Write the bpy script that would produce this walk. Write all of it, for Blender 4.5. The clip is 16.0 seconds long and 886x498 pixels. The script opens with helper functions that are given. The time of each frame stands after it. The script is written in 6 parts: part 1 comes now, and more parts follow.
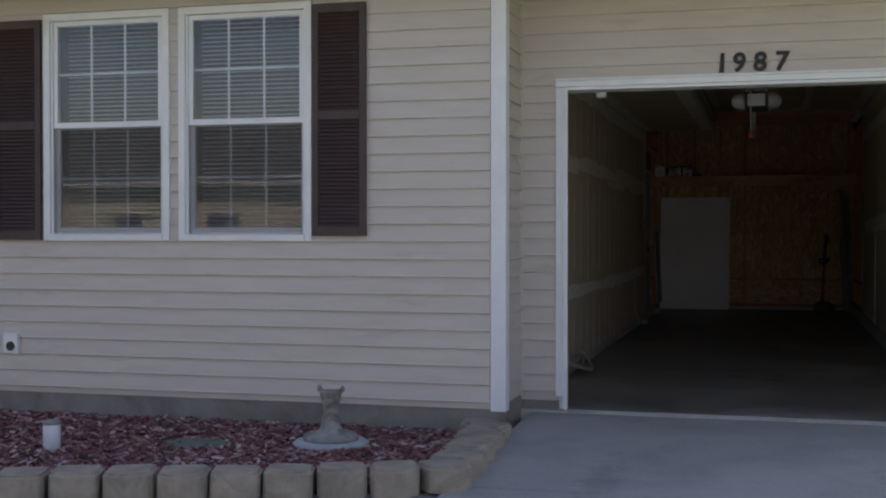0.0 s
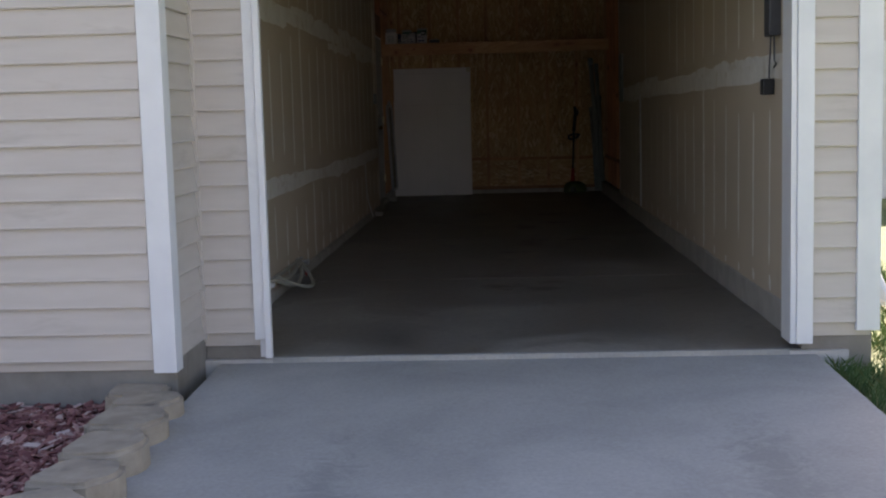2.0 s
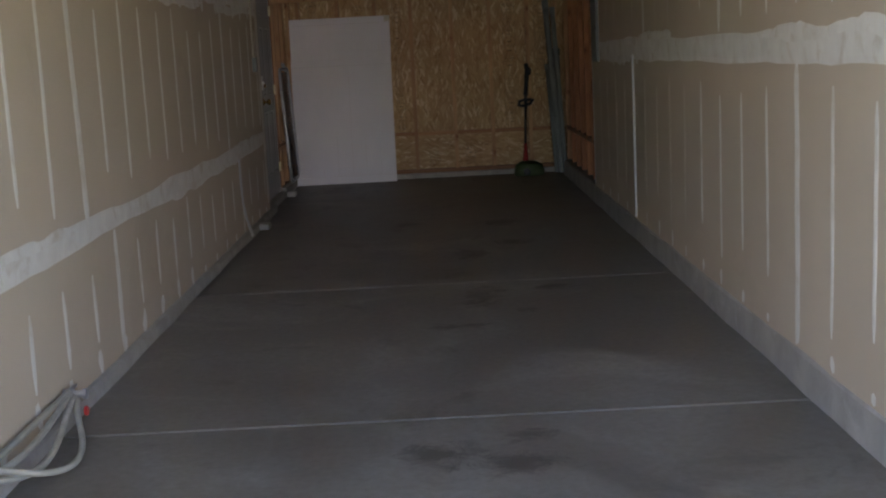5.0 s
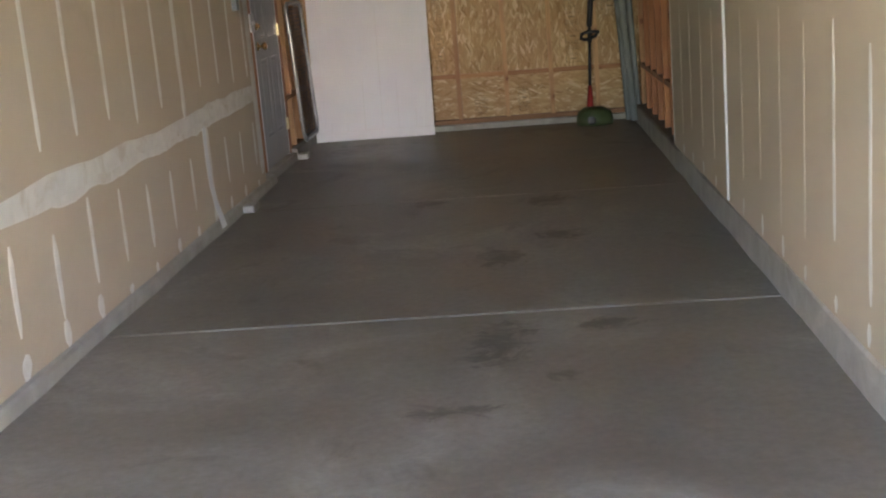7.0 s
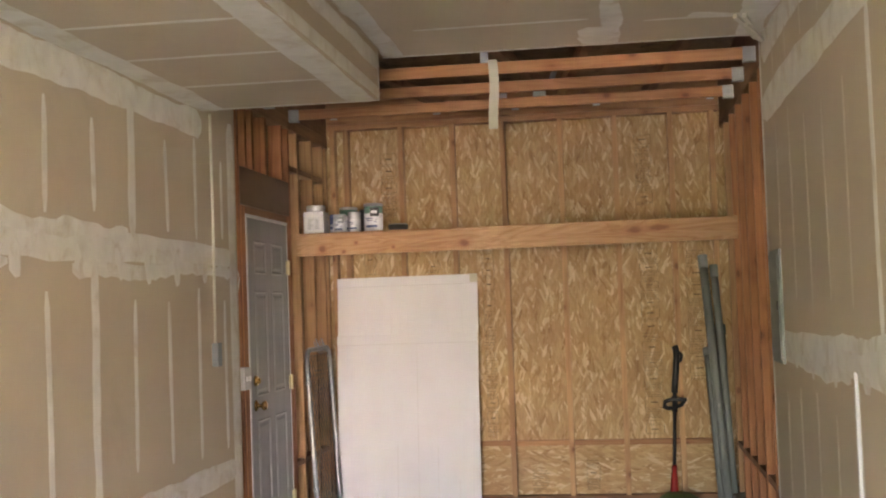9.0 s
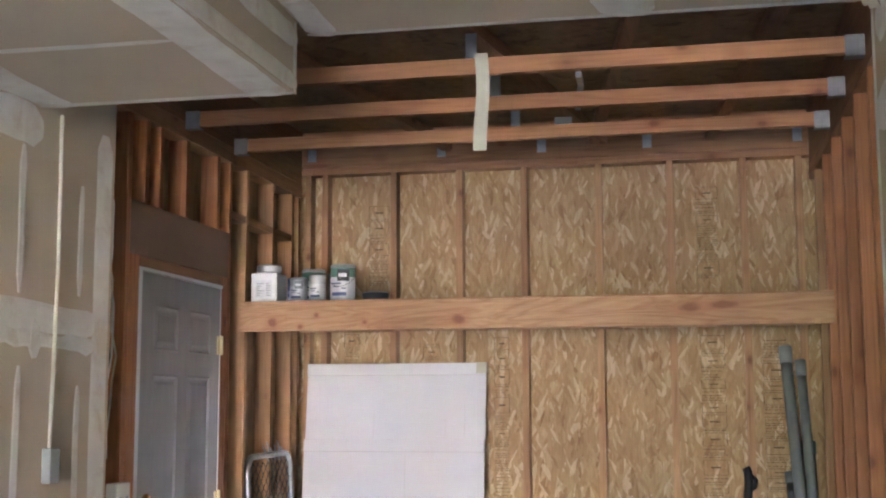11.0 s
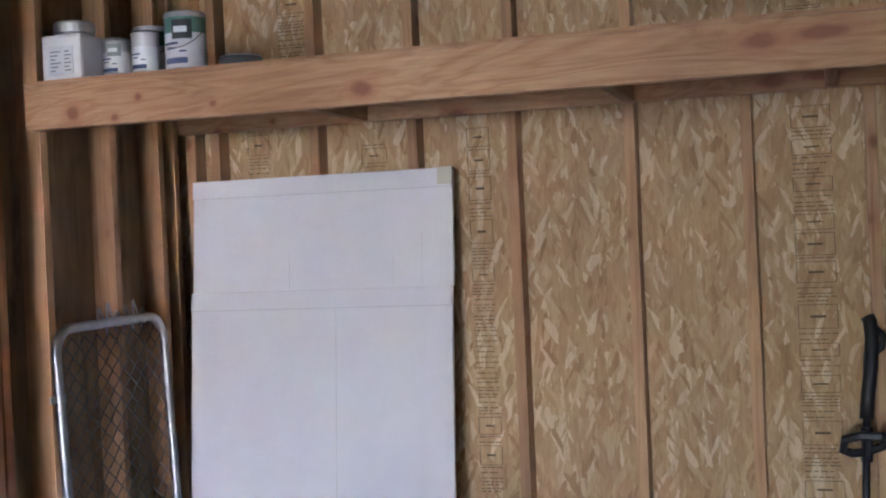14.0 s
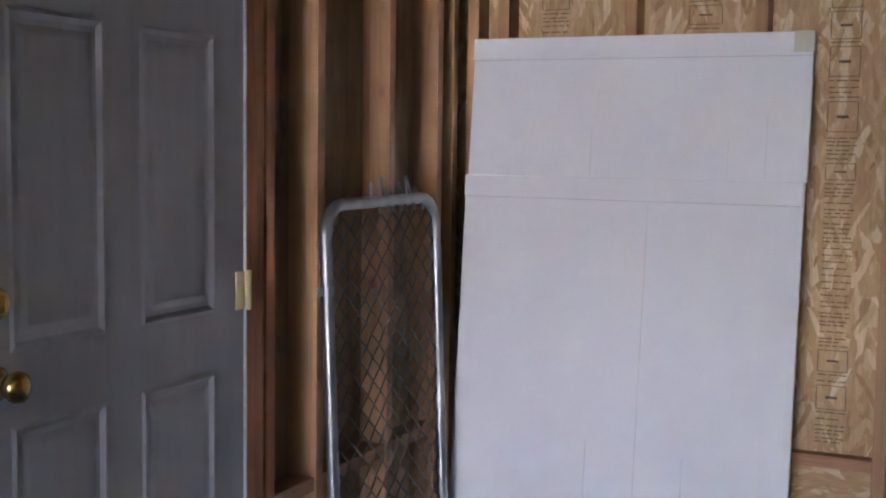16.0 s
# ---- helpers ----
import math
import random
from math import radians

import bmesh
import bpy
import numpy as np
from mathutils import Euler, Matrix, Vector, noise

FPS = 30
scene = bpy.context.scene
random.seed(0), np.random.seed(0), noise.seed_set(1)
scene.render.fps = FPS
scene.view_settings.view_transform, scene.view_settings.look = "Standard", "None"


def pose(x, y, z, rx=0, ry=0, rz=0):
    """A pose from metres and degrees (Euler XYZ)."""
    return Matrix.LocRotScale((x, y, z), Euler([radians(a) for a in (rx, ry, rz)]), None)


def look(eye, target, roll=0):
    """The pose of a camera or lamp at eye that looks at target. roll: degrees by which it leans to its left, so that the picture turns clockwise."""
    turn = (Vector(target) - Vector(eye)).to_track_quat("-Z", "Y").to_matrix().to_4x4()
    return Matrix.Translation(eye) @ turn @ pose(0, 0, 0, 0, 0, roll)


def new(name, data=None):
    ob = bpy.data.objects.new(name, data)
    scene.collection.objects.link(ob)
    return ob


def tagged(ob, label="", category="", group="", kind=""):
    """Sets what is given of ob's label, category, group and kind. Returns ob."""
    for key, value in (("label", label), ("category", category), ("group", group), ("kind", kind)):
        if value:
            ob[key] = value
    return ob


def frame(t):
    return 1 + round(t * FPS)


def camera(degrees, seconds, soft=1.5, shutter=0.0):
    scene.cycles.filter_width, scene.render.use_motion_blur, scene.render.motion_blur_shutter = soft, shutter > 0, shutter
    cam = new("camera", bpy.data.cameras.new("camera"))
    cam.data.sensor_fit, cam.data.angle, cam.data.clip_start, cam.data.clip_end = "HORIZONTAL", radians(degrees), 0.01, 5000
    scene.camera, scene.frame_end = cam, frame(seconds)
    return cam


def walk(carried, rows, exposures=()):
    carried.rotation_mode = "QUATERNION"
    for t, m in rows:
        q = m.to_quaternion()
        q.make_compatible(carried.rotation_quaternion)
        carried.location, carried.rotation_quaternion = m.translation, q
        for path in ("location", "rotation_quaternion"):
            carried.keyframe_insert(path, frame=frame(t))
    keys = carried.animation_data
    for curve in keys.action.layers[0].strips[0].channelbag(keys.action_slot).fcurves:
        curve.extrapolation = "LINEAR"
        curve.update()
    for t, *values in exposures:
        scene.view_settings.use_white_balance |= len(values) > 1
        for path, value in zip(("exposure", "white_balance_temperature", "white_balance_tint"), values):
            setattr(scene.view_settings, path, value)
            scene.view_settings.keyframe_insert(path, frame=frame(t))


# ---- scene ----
cam = camera(40.0, 16.0, soft=2.1)
METRES, EYE, TILT, LEAN, TURN = 8.0, 1.5, 0.0, 0.0, 14.7
PATH = [
    (0, (0.292, -0.653, 1.196), (-0.229, 1.278, 1.168), -0.0),
    (0.5, (0.192, -0.091, 1.173), (-0.218, 1.865, 1.111), -0.4),
    (1, (0.09, 0.559, 1.142), (-0.168, 2.539, 1.026), -0.9),
    (1.5, (0.058, 1.166, 1.101), (-0.099, 3.148, 0.886), -1.3),
    (2, (0.048, 1.902, 1.113), (-0.048, 3.887, 0.892), -1.5),
    (2.5, (0.022, 2.594, 1.135), (-0.028, 4.583, 0.934), -1.8),
    (3, (0.059, 3.308, 1.209), (0.018, 5.297, 1.008), -2.3),
    (3.5, (0.052, 3.92, 1.255), (0.022, 5.908, 1.032), -2.8),
    (4, (0.026, 4.524, 1.28), (0.012, 6.507, 1.019), -3.5),
    (4.5, (0.043, 5.174, 1.302), (0.041, 7.151, 1.002), -3.3),
    (5, (0.082, 5.724, 1.337), (0.087, 7.698, 1.016), -2.9),
    (5.2, (0.104, 5.897, 1.367), (0.11, 7.868, 1.026), -2.9),
    (7.5, (0.494, 8.436, 1.34), (0.282, 10.377, 0.905), -4.7),
    (7.6, (0.501, 8.527, 1.344), (0.278, 10.474, 0.945), -4.5),
    (8, (0.553, 8.852, 1.376), (0.312, 10.818, 1.097), -3.3),
    (8.5, (0.574, 9.23, 1.465), (0.327, 11.212, 1.359), -3.0),
    (9, (0.656, 9.805, 1.52), (0.384, 11.784, 1.61), -2.0),
    (9.2, (0.664, 10.024, 1.53), (0.385, 12.001, 1.656), -1.5),
    (11.4, (0.851, 12.383, 1.508), (0.422, 14.32, 1.758), -0.0),
    (12, (0.835, 13.068, 1.438), (0.353, 15.009, 1.496), -0.1),
    (12.5, (0.907, 13.548, 1.418), (0.361, 15.468, 1.291), -0.5),
    (13, (0.884, 14.035, 1.442), (0.303, 15.948, 1.364), -1.2),
    (13.5, (0.868, 14.352, 1.477), (0.285, 16.265, 1.466), -2.1),
    (14, (0.944, 14.505, 1.481), (0.353, 16.416, 1.461), -2.5),
    (14.5, (0.904, 14.55, 1.473), (0.327, 16.463, 1.4), -2.6),
    (15, (0.734, 14.691, 1.479), (0.157, 16.601, 1.353), -1.8),
    (15.5, (0.482, 14.933, 1.476), (-0.174, 16.816, 1.313), -0.5),
    (16, (0.18, 15.134, 1.402), (-0.651, 16.945, 1.228), 0.8),
]
EXPOSURES = [
    (0.0, 1.33, 7000, 24), (0.5, 1.70, 7050, 24), (1.0, 1.93, 7150, 25), (2.0, 2.08, 7350, 24), (3.0, 2.35, 7150, 24), (4.0, 3.05, 7000, 25), (5.0, 4.15, 6950, 25),
    (7.5, 6.25, 7600, 23), (9.0, 6.72, 7950, 26), (11.4, 6.95, 6000, 25), (12.0, 6.68, 5900, 25), (12.5, 6.6, 5850, 25), (13.5, 6.5, 5750, 25), (14.5, 6.45, 5750, 25), (16.0, 6.25, 5850, 26),
]
walk(cam, [(t, look(eye, target, roll)) for t, eye, target, roll in PATH], EXPOSURES)

# ---- world, sun ----
SUN_UP, SUN_TURN = 43, 10
world = bpy.data.worlds.new("sky_world")
scene.world = world
world.use_nodes = True
wn = world.node_tree.nodes
sky = wn.new("ShaderNodeTexSky")
sky.sky_type = 'NISHITA'
sky.sun_disc = False
sky.sun_elevation = radians(SUN_UP)
sky.sun_rotation = radians(SUN_TURN)
sky.air_density, sky.dust_density = 1.0, 1.5
world.node_tree.links.new(sky.outputs[0], wn["Background"].inputs[0])
wn["Background"].inputs[1].default_value = 0.085
sun_data = bpy.data.lights.new("sun", 'SUN')
sun_data.energy, sun_data.angle, sun_data.color = 5.0, radians(0.5), (1.0, 0.95, 0.88)
sun = new("sun", sun_data)
SUN_DIR = Vector((math.sin(radians(SUN_TURN)) * math.cos(radians(SUN_UP)), math.cos(radians(SUN_TURN)) * math.cos(radians(SUN_UP)), math.sin(radians(SUN_UP))))
sun.matrix_world = look((6, 30, 30), Vector((6, 30, 30)) - SUN_DIR)

# the open doorway guides the sky's light into the garage
door_light = bpy.data.lights.new("doorway_portal", 'AREA')
door_light.shape, door_light.size, door_light.size_y = 'RECTANGLE', 2.34, 2.12
door_light.cycles.is_portal = True
portal = new("doorway_portal", door_light)
portal.matrix_world = look((0.1625, 7.62, 1.065), (0.1625, 9.0, 1.065))

# ---- materials ----
def shader(name):
    m = bpy.data.materials.new(name)
    m.use_nodes = True
    nt = m.node_tree
    return m, nt, nt.nodes["Principled BSDF"]


def node(nt, kind, **values):
    n = nt.nodes.new(kind)
    for k, v in values.items():
        n.inputs[k].default_value = v
    return n


def coords(nt, scale=(1, 1, 1), turn=(0, 0, 0), shift=True):
    tc = nt.nodes.new("ShaderNodeTexCoord")
    mp = nt.nodes.new("ShaderNodeMapping")
    mp.inputs["Scale"].default_value = scale
    mp.inputs["Rotation"].default_value = turn
    nt.links.new(tc.outputs["Object"], mp.inputs["Vector"])
    if shift:
        info = nt.nodes.new("ShaderNodeObjectInfo")
        mul = nt.nodes.new("ShaderNodeMath")
        mul.operation = 'MULTIPLY'
        mul.inputs[1].default_value = 37.0
        nt.links.new(info.outputs["Random"], mul.inputs[0])
        comb = nt.nodes.new("ShaderNodeCombineXYZ")
        for i in range(3):
            nt.links.new(mul.outputs[0], comb.inputs[i])
        nt.links.new(comb.outputs[0], mp.inputs["Location"])
    return mp.outputs["Vector"]


def noise_tex(nt, vec, scale, detail=5.0, rough=0.55, distort=0.0):
    n = node(nt, "ShaderNodeTexNoise", Scale=scale, Detail=detail, Roughness=rough, Distortion=distort)
    nt.links.new(vec, n.inputs["Vector"])
    return n


def ramp(nt, fac, stops):
    r = nt.nodes.new("ShaderNodeValToRGB")
    e = r.color_ramp.elements
    while len(e) < len(stops):
        e.new(0.5)
    for i, (p, c) in enumerate(stops):
        e[i].position = p
        e[i].color = (*c, 1) if len(c) == 3 else c
    nt.links.new(fac, r.inputs["Fac"])
    return r.outputs["Color"]


def mix(nt, a, b, fac, mode='MIX'):
    m = nt.nodes.new("ShaderNodeMix")
    m.data_type, m.blend_type = 'RGBA', mode
    for sock, v in ((m.inputs[0], fac), (m.inputs[6], a), (m.inputs[7], b)):
        if isinstance(v, (int, float)):
            sock.default_value = v
        elif isinstance(v, tuple):
            sock.default_value = (*v, 1)
        else:
            nt.links.new(v, sock)
    return m.outputs[2]


def bumped(nt, bsdf, height, strength, distance=0.004):
    b = node(nt, "ShaderNodeBump", Strength=strength, Distance=distance)
    nt.links.new(height, b.inputs["Height"])
    nt.links.new(b.outputs["Normal"], bsdf.inputs["Normal"])


def plain(name, c1, c2, scale=9.0, rough=0.7, metal=0.0, bump=0.15, bscale=90.0, stretch=(1, 1, 1), dirt=None, dirt_at=0.62, dirt_scale=1.6):
    m, nt, bs = shader(name)
    v = coords(nt, stretch)
    n1 = noise_tex(nt, v, scale)
    col = ramp(nt, n1.outputs["Fac"], [(0.3, c1), (0.7, c2)])
    if dirt:
        n2 = noise_tex(nt, v, dirt_scale, 8, 0.65, 0.6)
        mask = ramp(nt, n2.outputs["Fac"], [(dirt_at - 0.08, (0, 0, 0)), (dirt_at + 0.1, (1, 1, 1))])
        col = mix(nt, col, dirt, mask)
    nt.links.new(col, bs.inputs["Base Color"])
    bs.inputs["Roughness"].default_value = rough
    bs.inputs["Metallic"].default_value = metal
    if bump:
        n3 = noise_tex(nt, v, bscale, 3)
        bumped(nt, bs, n3.outputs["Fac"], bump)
    return m


def wood(name, axis, light=(0.56, 0.34, 0.195), dark=(0.38, 0.20, 0.105), knots=True, rough=0.65):
    m, nt, bs = shader(name)
    st = [26.0, 26.0, 26.0]
    st[axis] = 1.1
    v = coords(nt, tuple(st))
    grain = noise_tex(nt, v, 1.0, 7, 0.62, 2.2)
    col = ramp(nt, grain.outputs["Fac"], [(0.28, dark), (0.5, light), (0.75, tuple(min(1, c * 1.18) for c in light))])
    big = noise_tex(nt, coords(nt, (1, 1, 1)), 1.3, 3)
    tone = ramp(nt, big.outputs["Fac"], [(0.3, (0.74, 0.66, 0.60)), (0.7, (1.1, 1.06, 1.0))])
    col = mix(nt, col, tone, 1.0, 'MULTIPLY')
    info = nt.nodes.new("ShaderNodeObjectInfo")
    each = ramp(nt, info.outputs["Random"], [(0.0, (0.80, 0.72, 0.68)), (1.0, (1.12, 1.10, 1.06))])
    col = mix(nt, col, each, 1.0, 'MULTIPLY')
    if knots:
        ks = [7.0, 7.0, 7.0]
        ks[axis] = 4.6
        vo = node(nt, "ShaderNodeTexVoronoi", Scale=1.0, Randomness=1.0)
        nt.links.new(coords(nt, tuple(ks)), vo.inputs["Vector"])
        wob = noise_tex(nt, v, 0.8, 3)
        near = nt.nodes.new("ShaderNodeMath")
        near.operation = 'MULTIPLY_ADD'
        near.inputs[1].default_value = 0.16
        nt.links.new(wob.outputs["Fac"], near.inputs[0])
        nt.links.new(vo.outputs["Distance"], near.inputs[2])
        halo = ramp(nt, near.outputs[0], [(0.20, (0.6, 0.6, 0.6)), (0.42, (0, 0, 0))])
        col = mix(nt, col, tuple(c * k for c, k in zip(dark, (1.0, 0.80, 0.72))), halo)
        mask = ramp(nt, near.outputs[0], [(0.15, (0.85, 0.85, 0.85)), (0.22, (0, 0, 0))])
        col = mix(nt, col, (0.21, 0.082, 0.04), mask)
    nt.links.new(col, bs.inputs["Base Color"])
    bs.inputs["Roughness"].default_value = rough
    bumped(nt, bs, grain.outputs["Fac"], 0.25, 0.003)
    return m


def beam_material():
    """The shelf's front board: wavy grain with knots (x, z, half width, half height) where they sit."""
    m, nt, bs = shader("beam_fir")
    v = coords(nt, shift=False)
    wave = noise_tex(nt, coords(nt, (0.8, 1, 4.5), shift=False), 1.5, 4, 0.5, 1.2)
    stripes = nt.nodes.new("ShaderNodeMath")
    stripes.operation = 'PINGPONG'
    stripes.inputs[1].default_value = 0.055
    nt.links.new(wave.outputs["Fac"], stripes.inputs[0])
    col = ramp(nt, stripes.outputs[0], [(0.0, (0.46, 0.255, 0.13)), (0.025, (0.52, 0.31, 0.17)), (0.055, (0.57, 0.36, 0.205))])
    fine = noise_tex(nt, coords(nt, (3, 60, 60), shift=False), 1.5, 5, 0.6)
    col = mix(nt, col, ramp(nt, fine.outputs["Fac"], [(0.3, (0.84, 0.80, 0.76)), (0.7, (1.1, 1.08, 1.06))]), 1.0, 'MULTIPLY')
    big = noise_tex(nt, v, 1.2, 3)
    col = mix(nt, col, ramp(nt, big.outputs["Fac"], [(0.35, (0.84, 0.76, 0.70)), (0.65, (1.06, 1.05, 1.04))]), 1.0, 'MULTIPLY')
    for cx, cz, rx, rz in BEAM_KNOTS:
        off = nt.nodes.new("ShaderNodeVectorMath")
        off.operation = 'SUBTRACT'
        off.inputs[1].default_value = (cx, 0, cz)
        nt.links.new(v, off.inputs[0])
        mul = nt.nodes.new("ShaderNodeVectorMath")
        mul.operation = 'MULTIPLY'
        mul.inputs[1].default_value = (1 / rx, 0, 1 / rz)
        nt.links.new(off.outputs[0], mul.inputs[0])
        ln = nt.nodes.new("ShaderNodeVectorMath")
        ln.operation = 'LENGTH'
        nt.links.new(mul.outputs[0], ln.inputs[0])
        wob = noise_tex(nt, v, 22, 4)
        d = nt.nodes.new("ShaderNodeMath")
        d.operation = 'MULTIPLY_ADD'
        d.inputs[1].default_value = 0.9
        nt.links.new(wob.outputs["Fac"], d.inputs[0])
        nt.links.new(ln.outputs["Value"], d.inputs[2])
        fifth = nt.nodes.new("ShaderNodeMath")
        fifth.operation = 'MULTIPLY'
        fifth.inputs[1].default_value = 0.2
        nt.links.new(d.outputs[0], fifth.inputs[0])
        col = mix(nt, col, (0.43, 0.19, 0.095), ramp(nt, fifth.outputs[0], [(0.26, (0.75, 0.75, 0.75)), (0.50, (0, 0, 0))]))
        col = mix(nt, col, (0.26, 0.095, 0.05), ramp(nt, fifth.outputs[0], [(0.20, (0.85, 0.85, 0.85)), (0.30, (0, 0, 0))]))
    nt.links.new(col, bs.inputs["Base Color"])
    bs.inputs["Roughness"].default_value = 0.65
    bumped(nt, bs, fine.outputs["Fac"], 0.2, 0.002)
    return m


def osb_material(name="strand_board", lay=0.0):
    m, nt, bs = shader(name)
    warp = noise_tex(nt, coords(nt, (1, 1, 1), shift=False), 9.0, 4)
    cols = []
    for turn, size in ((0.06, (52, 52, 9)), (-0.40, (56, 56, 11.5)), (0.48, (60, 60, 12.5))):
        v = coords(nt, (1, 1, 1), (0, turn + lay, 0), shift=False)
        add = nt.nodes.new("ShaderNodeVectorMath")
        add.operation = 'MULTIPLY_ADD'
        add.inputs[1].default_value = (0.036, 0.036, 0.07)
        nt.links.new(warp.outputs["Color"], add.inputs[0])
        nt.links.new(v, add.inputs[2])
        sc = nt.nodes.new("ShaderNodeVectorMath")
        sc.operation = 'MULTIPLY'
        sc.inputs[1].default_value = size
        nt.links.new(add.outputs[0], sc.inputs[0])
        vo = node(nt, "ShaderNodeTexVoronoi", Scale=1.0, Randomness=1.0)
        nt.links.new(sc.outputs[0], vo.inputs["Vector"])
        sep = nt.nodes.new("ShaderNodeSeparateColor")
        nt.links.new(vo.outputs["Color"], sep.inputs[0])
        cols.append((sep, vo))
    tones = [(0.0, (0.40, 0.245, 0.125)), (0.10, (0.485, 0.315, 0.17)), (0.55, (0.545, 0.375, 0.215)), (0.78, (0.60, 0.435, 0.265)), (0.90, (0.70, 0.555, 0.38)), (1.0, (0.75, 0.61, 0.435))]
    a = ramp(nt, cols[0][0].outputs[0], tones)
    b = ramp(nt, cols[1][0].outputs[1], tones)
    c = ramp(nt, cols[2][0].outputs[2], tones)
    pick = ramp(nt, cols[1][0].outputs[0], [(0.60, (0, 0, 0)), (0.62, (1, 1, 1))])
    pick2 = ramp(nt, cols[2][0].outputs[0], [(0.78, (0, 0, 0)), (0.80, (1, 1, 1))])
    col = mix(nt, mix(nt, a, b, pick), c, pick2)
    grain = noise_tex(nt, coords(nt, (110, 110, 13) if not lay else (13, 110, 110), shift=False), 1.0, 5, 0.65, 0.8)
    col = mix(nt, col, ramp(nt, grain.outputs["Fac"], [(0.3, (0.80, 0.75, 0.68)), (0.7, (1.1, 1.08, 1.05))]), 1.0, 'MULTIPLY')
    big = noise_tex(nt, coords(nt, shift=False), 0.9, 3)
    col = mix(nt, col, ramp(nt, big.outputs["Fac"], [(0.3, (0.82, 0.78, 0.75)), (0.7, (1.08, 1.06, 1.0))]), 1.0, 'MULTIPLY')
    nt.links.new(col, bs.inputs["Base Color"])
    bs.inputs["Roughness"].default_value = 0.72
    bumped(nt, bs, cols[1][0].outputs[1], 0.3, 0.002)
    return m


def stained(nt, col, spots, tone, strength):
    """Ragged oil stains at places (x, y, half width, half length) on a slab."""
    for cx, cy, rx, ry in spots:
        v = coords(nt, shift=False)
        wob = noise_tex(nt, v, 8.0, 9, 0.75, 1.2)
        sub_ = nt.nodes.new("ShaderNodeVectorMath")
        sub_.operation = 'SUBTRACT'
        sub_.inputs[1].default_value = (cx, cy, 0)
        nt.links.new(v, sub_.inputs[0])
        mul = nt.nodes.new("ShaderNodeVectorMath")
        mul.operation = 'MULTIPLY'
        mul.inputs[1].default_value = (1 / rx, 1 / ry, 0)
        nt.links.new(sub_.outputs[0], mul.inputs[0])
        ln = nt.nodes.new("ShaderNodeVectorMath")
        ln.operation = 'LENGTH'
        nt.links.new(mul.outputs[0], ln.inputs[0])
        mad = nt.nodes.new("ShaderNodeMath")
        mad.operation = 'MULTIPLY_ADD'
        mad.inputs[1].default_value = 3.6
        nt.links.new(wob.outputs["Fac"], mad.inputs[0])
        nt.links.new(ln.outputs["Value"], mad.inputs[2])
        half = nt.nodes.new("ShaderNodeMath")
        half.operation = 'MULTIPLY'
        half.inputs[1].default_value = 0.25
        nt.links.new(mad.outputs[0], half.inputs[0])
        g = strength
        mask = ramp(nt, half.outputs[0], [(0.50, (g, g, g)), (0.66, (0, 0, 0))])
        col = mix(nt, col, tone, mask)
    return col


def drive_material():
    m, nt, bs = shader("driveway_concrete")
    v = coords(nt, shift=False)
    fine = noise_tex(nt, v, 60, 5, 0.7)
    mid = noise_tex(nt, v, 1.4, 7, 0.6, 0.5)
    col = ramp(nt, mid.outputs["Fac"], [(0.3, (0.30, 0.296, 0.278)), (0.7, (0.41, 0.403, 0.375))])
    col = mix(nt, col, ramp(nt, fine.outputs["Fac"], [(0.3, (0.86, 0.86, 0.86)), (0.7, (1.08, 1.08, 1.08))]), 1.0, 'MULTIPLY')
    col = stained(nt, col, ((-0.55, 5.45, 0.14, 0.85), (0.93, 5.75, 0.17, 0.8), (-0.6, 4.0, 0.2, 0.8), (0.9, 3.9, 0.2, 0.8)), (0.16, 0.158, 0.155), 0.38)
    nt.links.new(col, bs.inputs["Base Color"])
    bs.inputs["Roughness"].default_value = 0.85
    bumped(nt, bs, fine.outputs["Fac"], 0.25, 0.003)
    return m


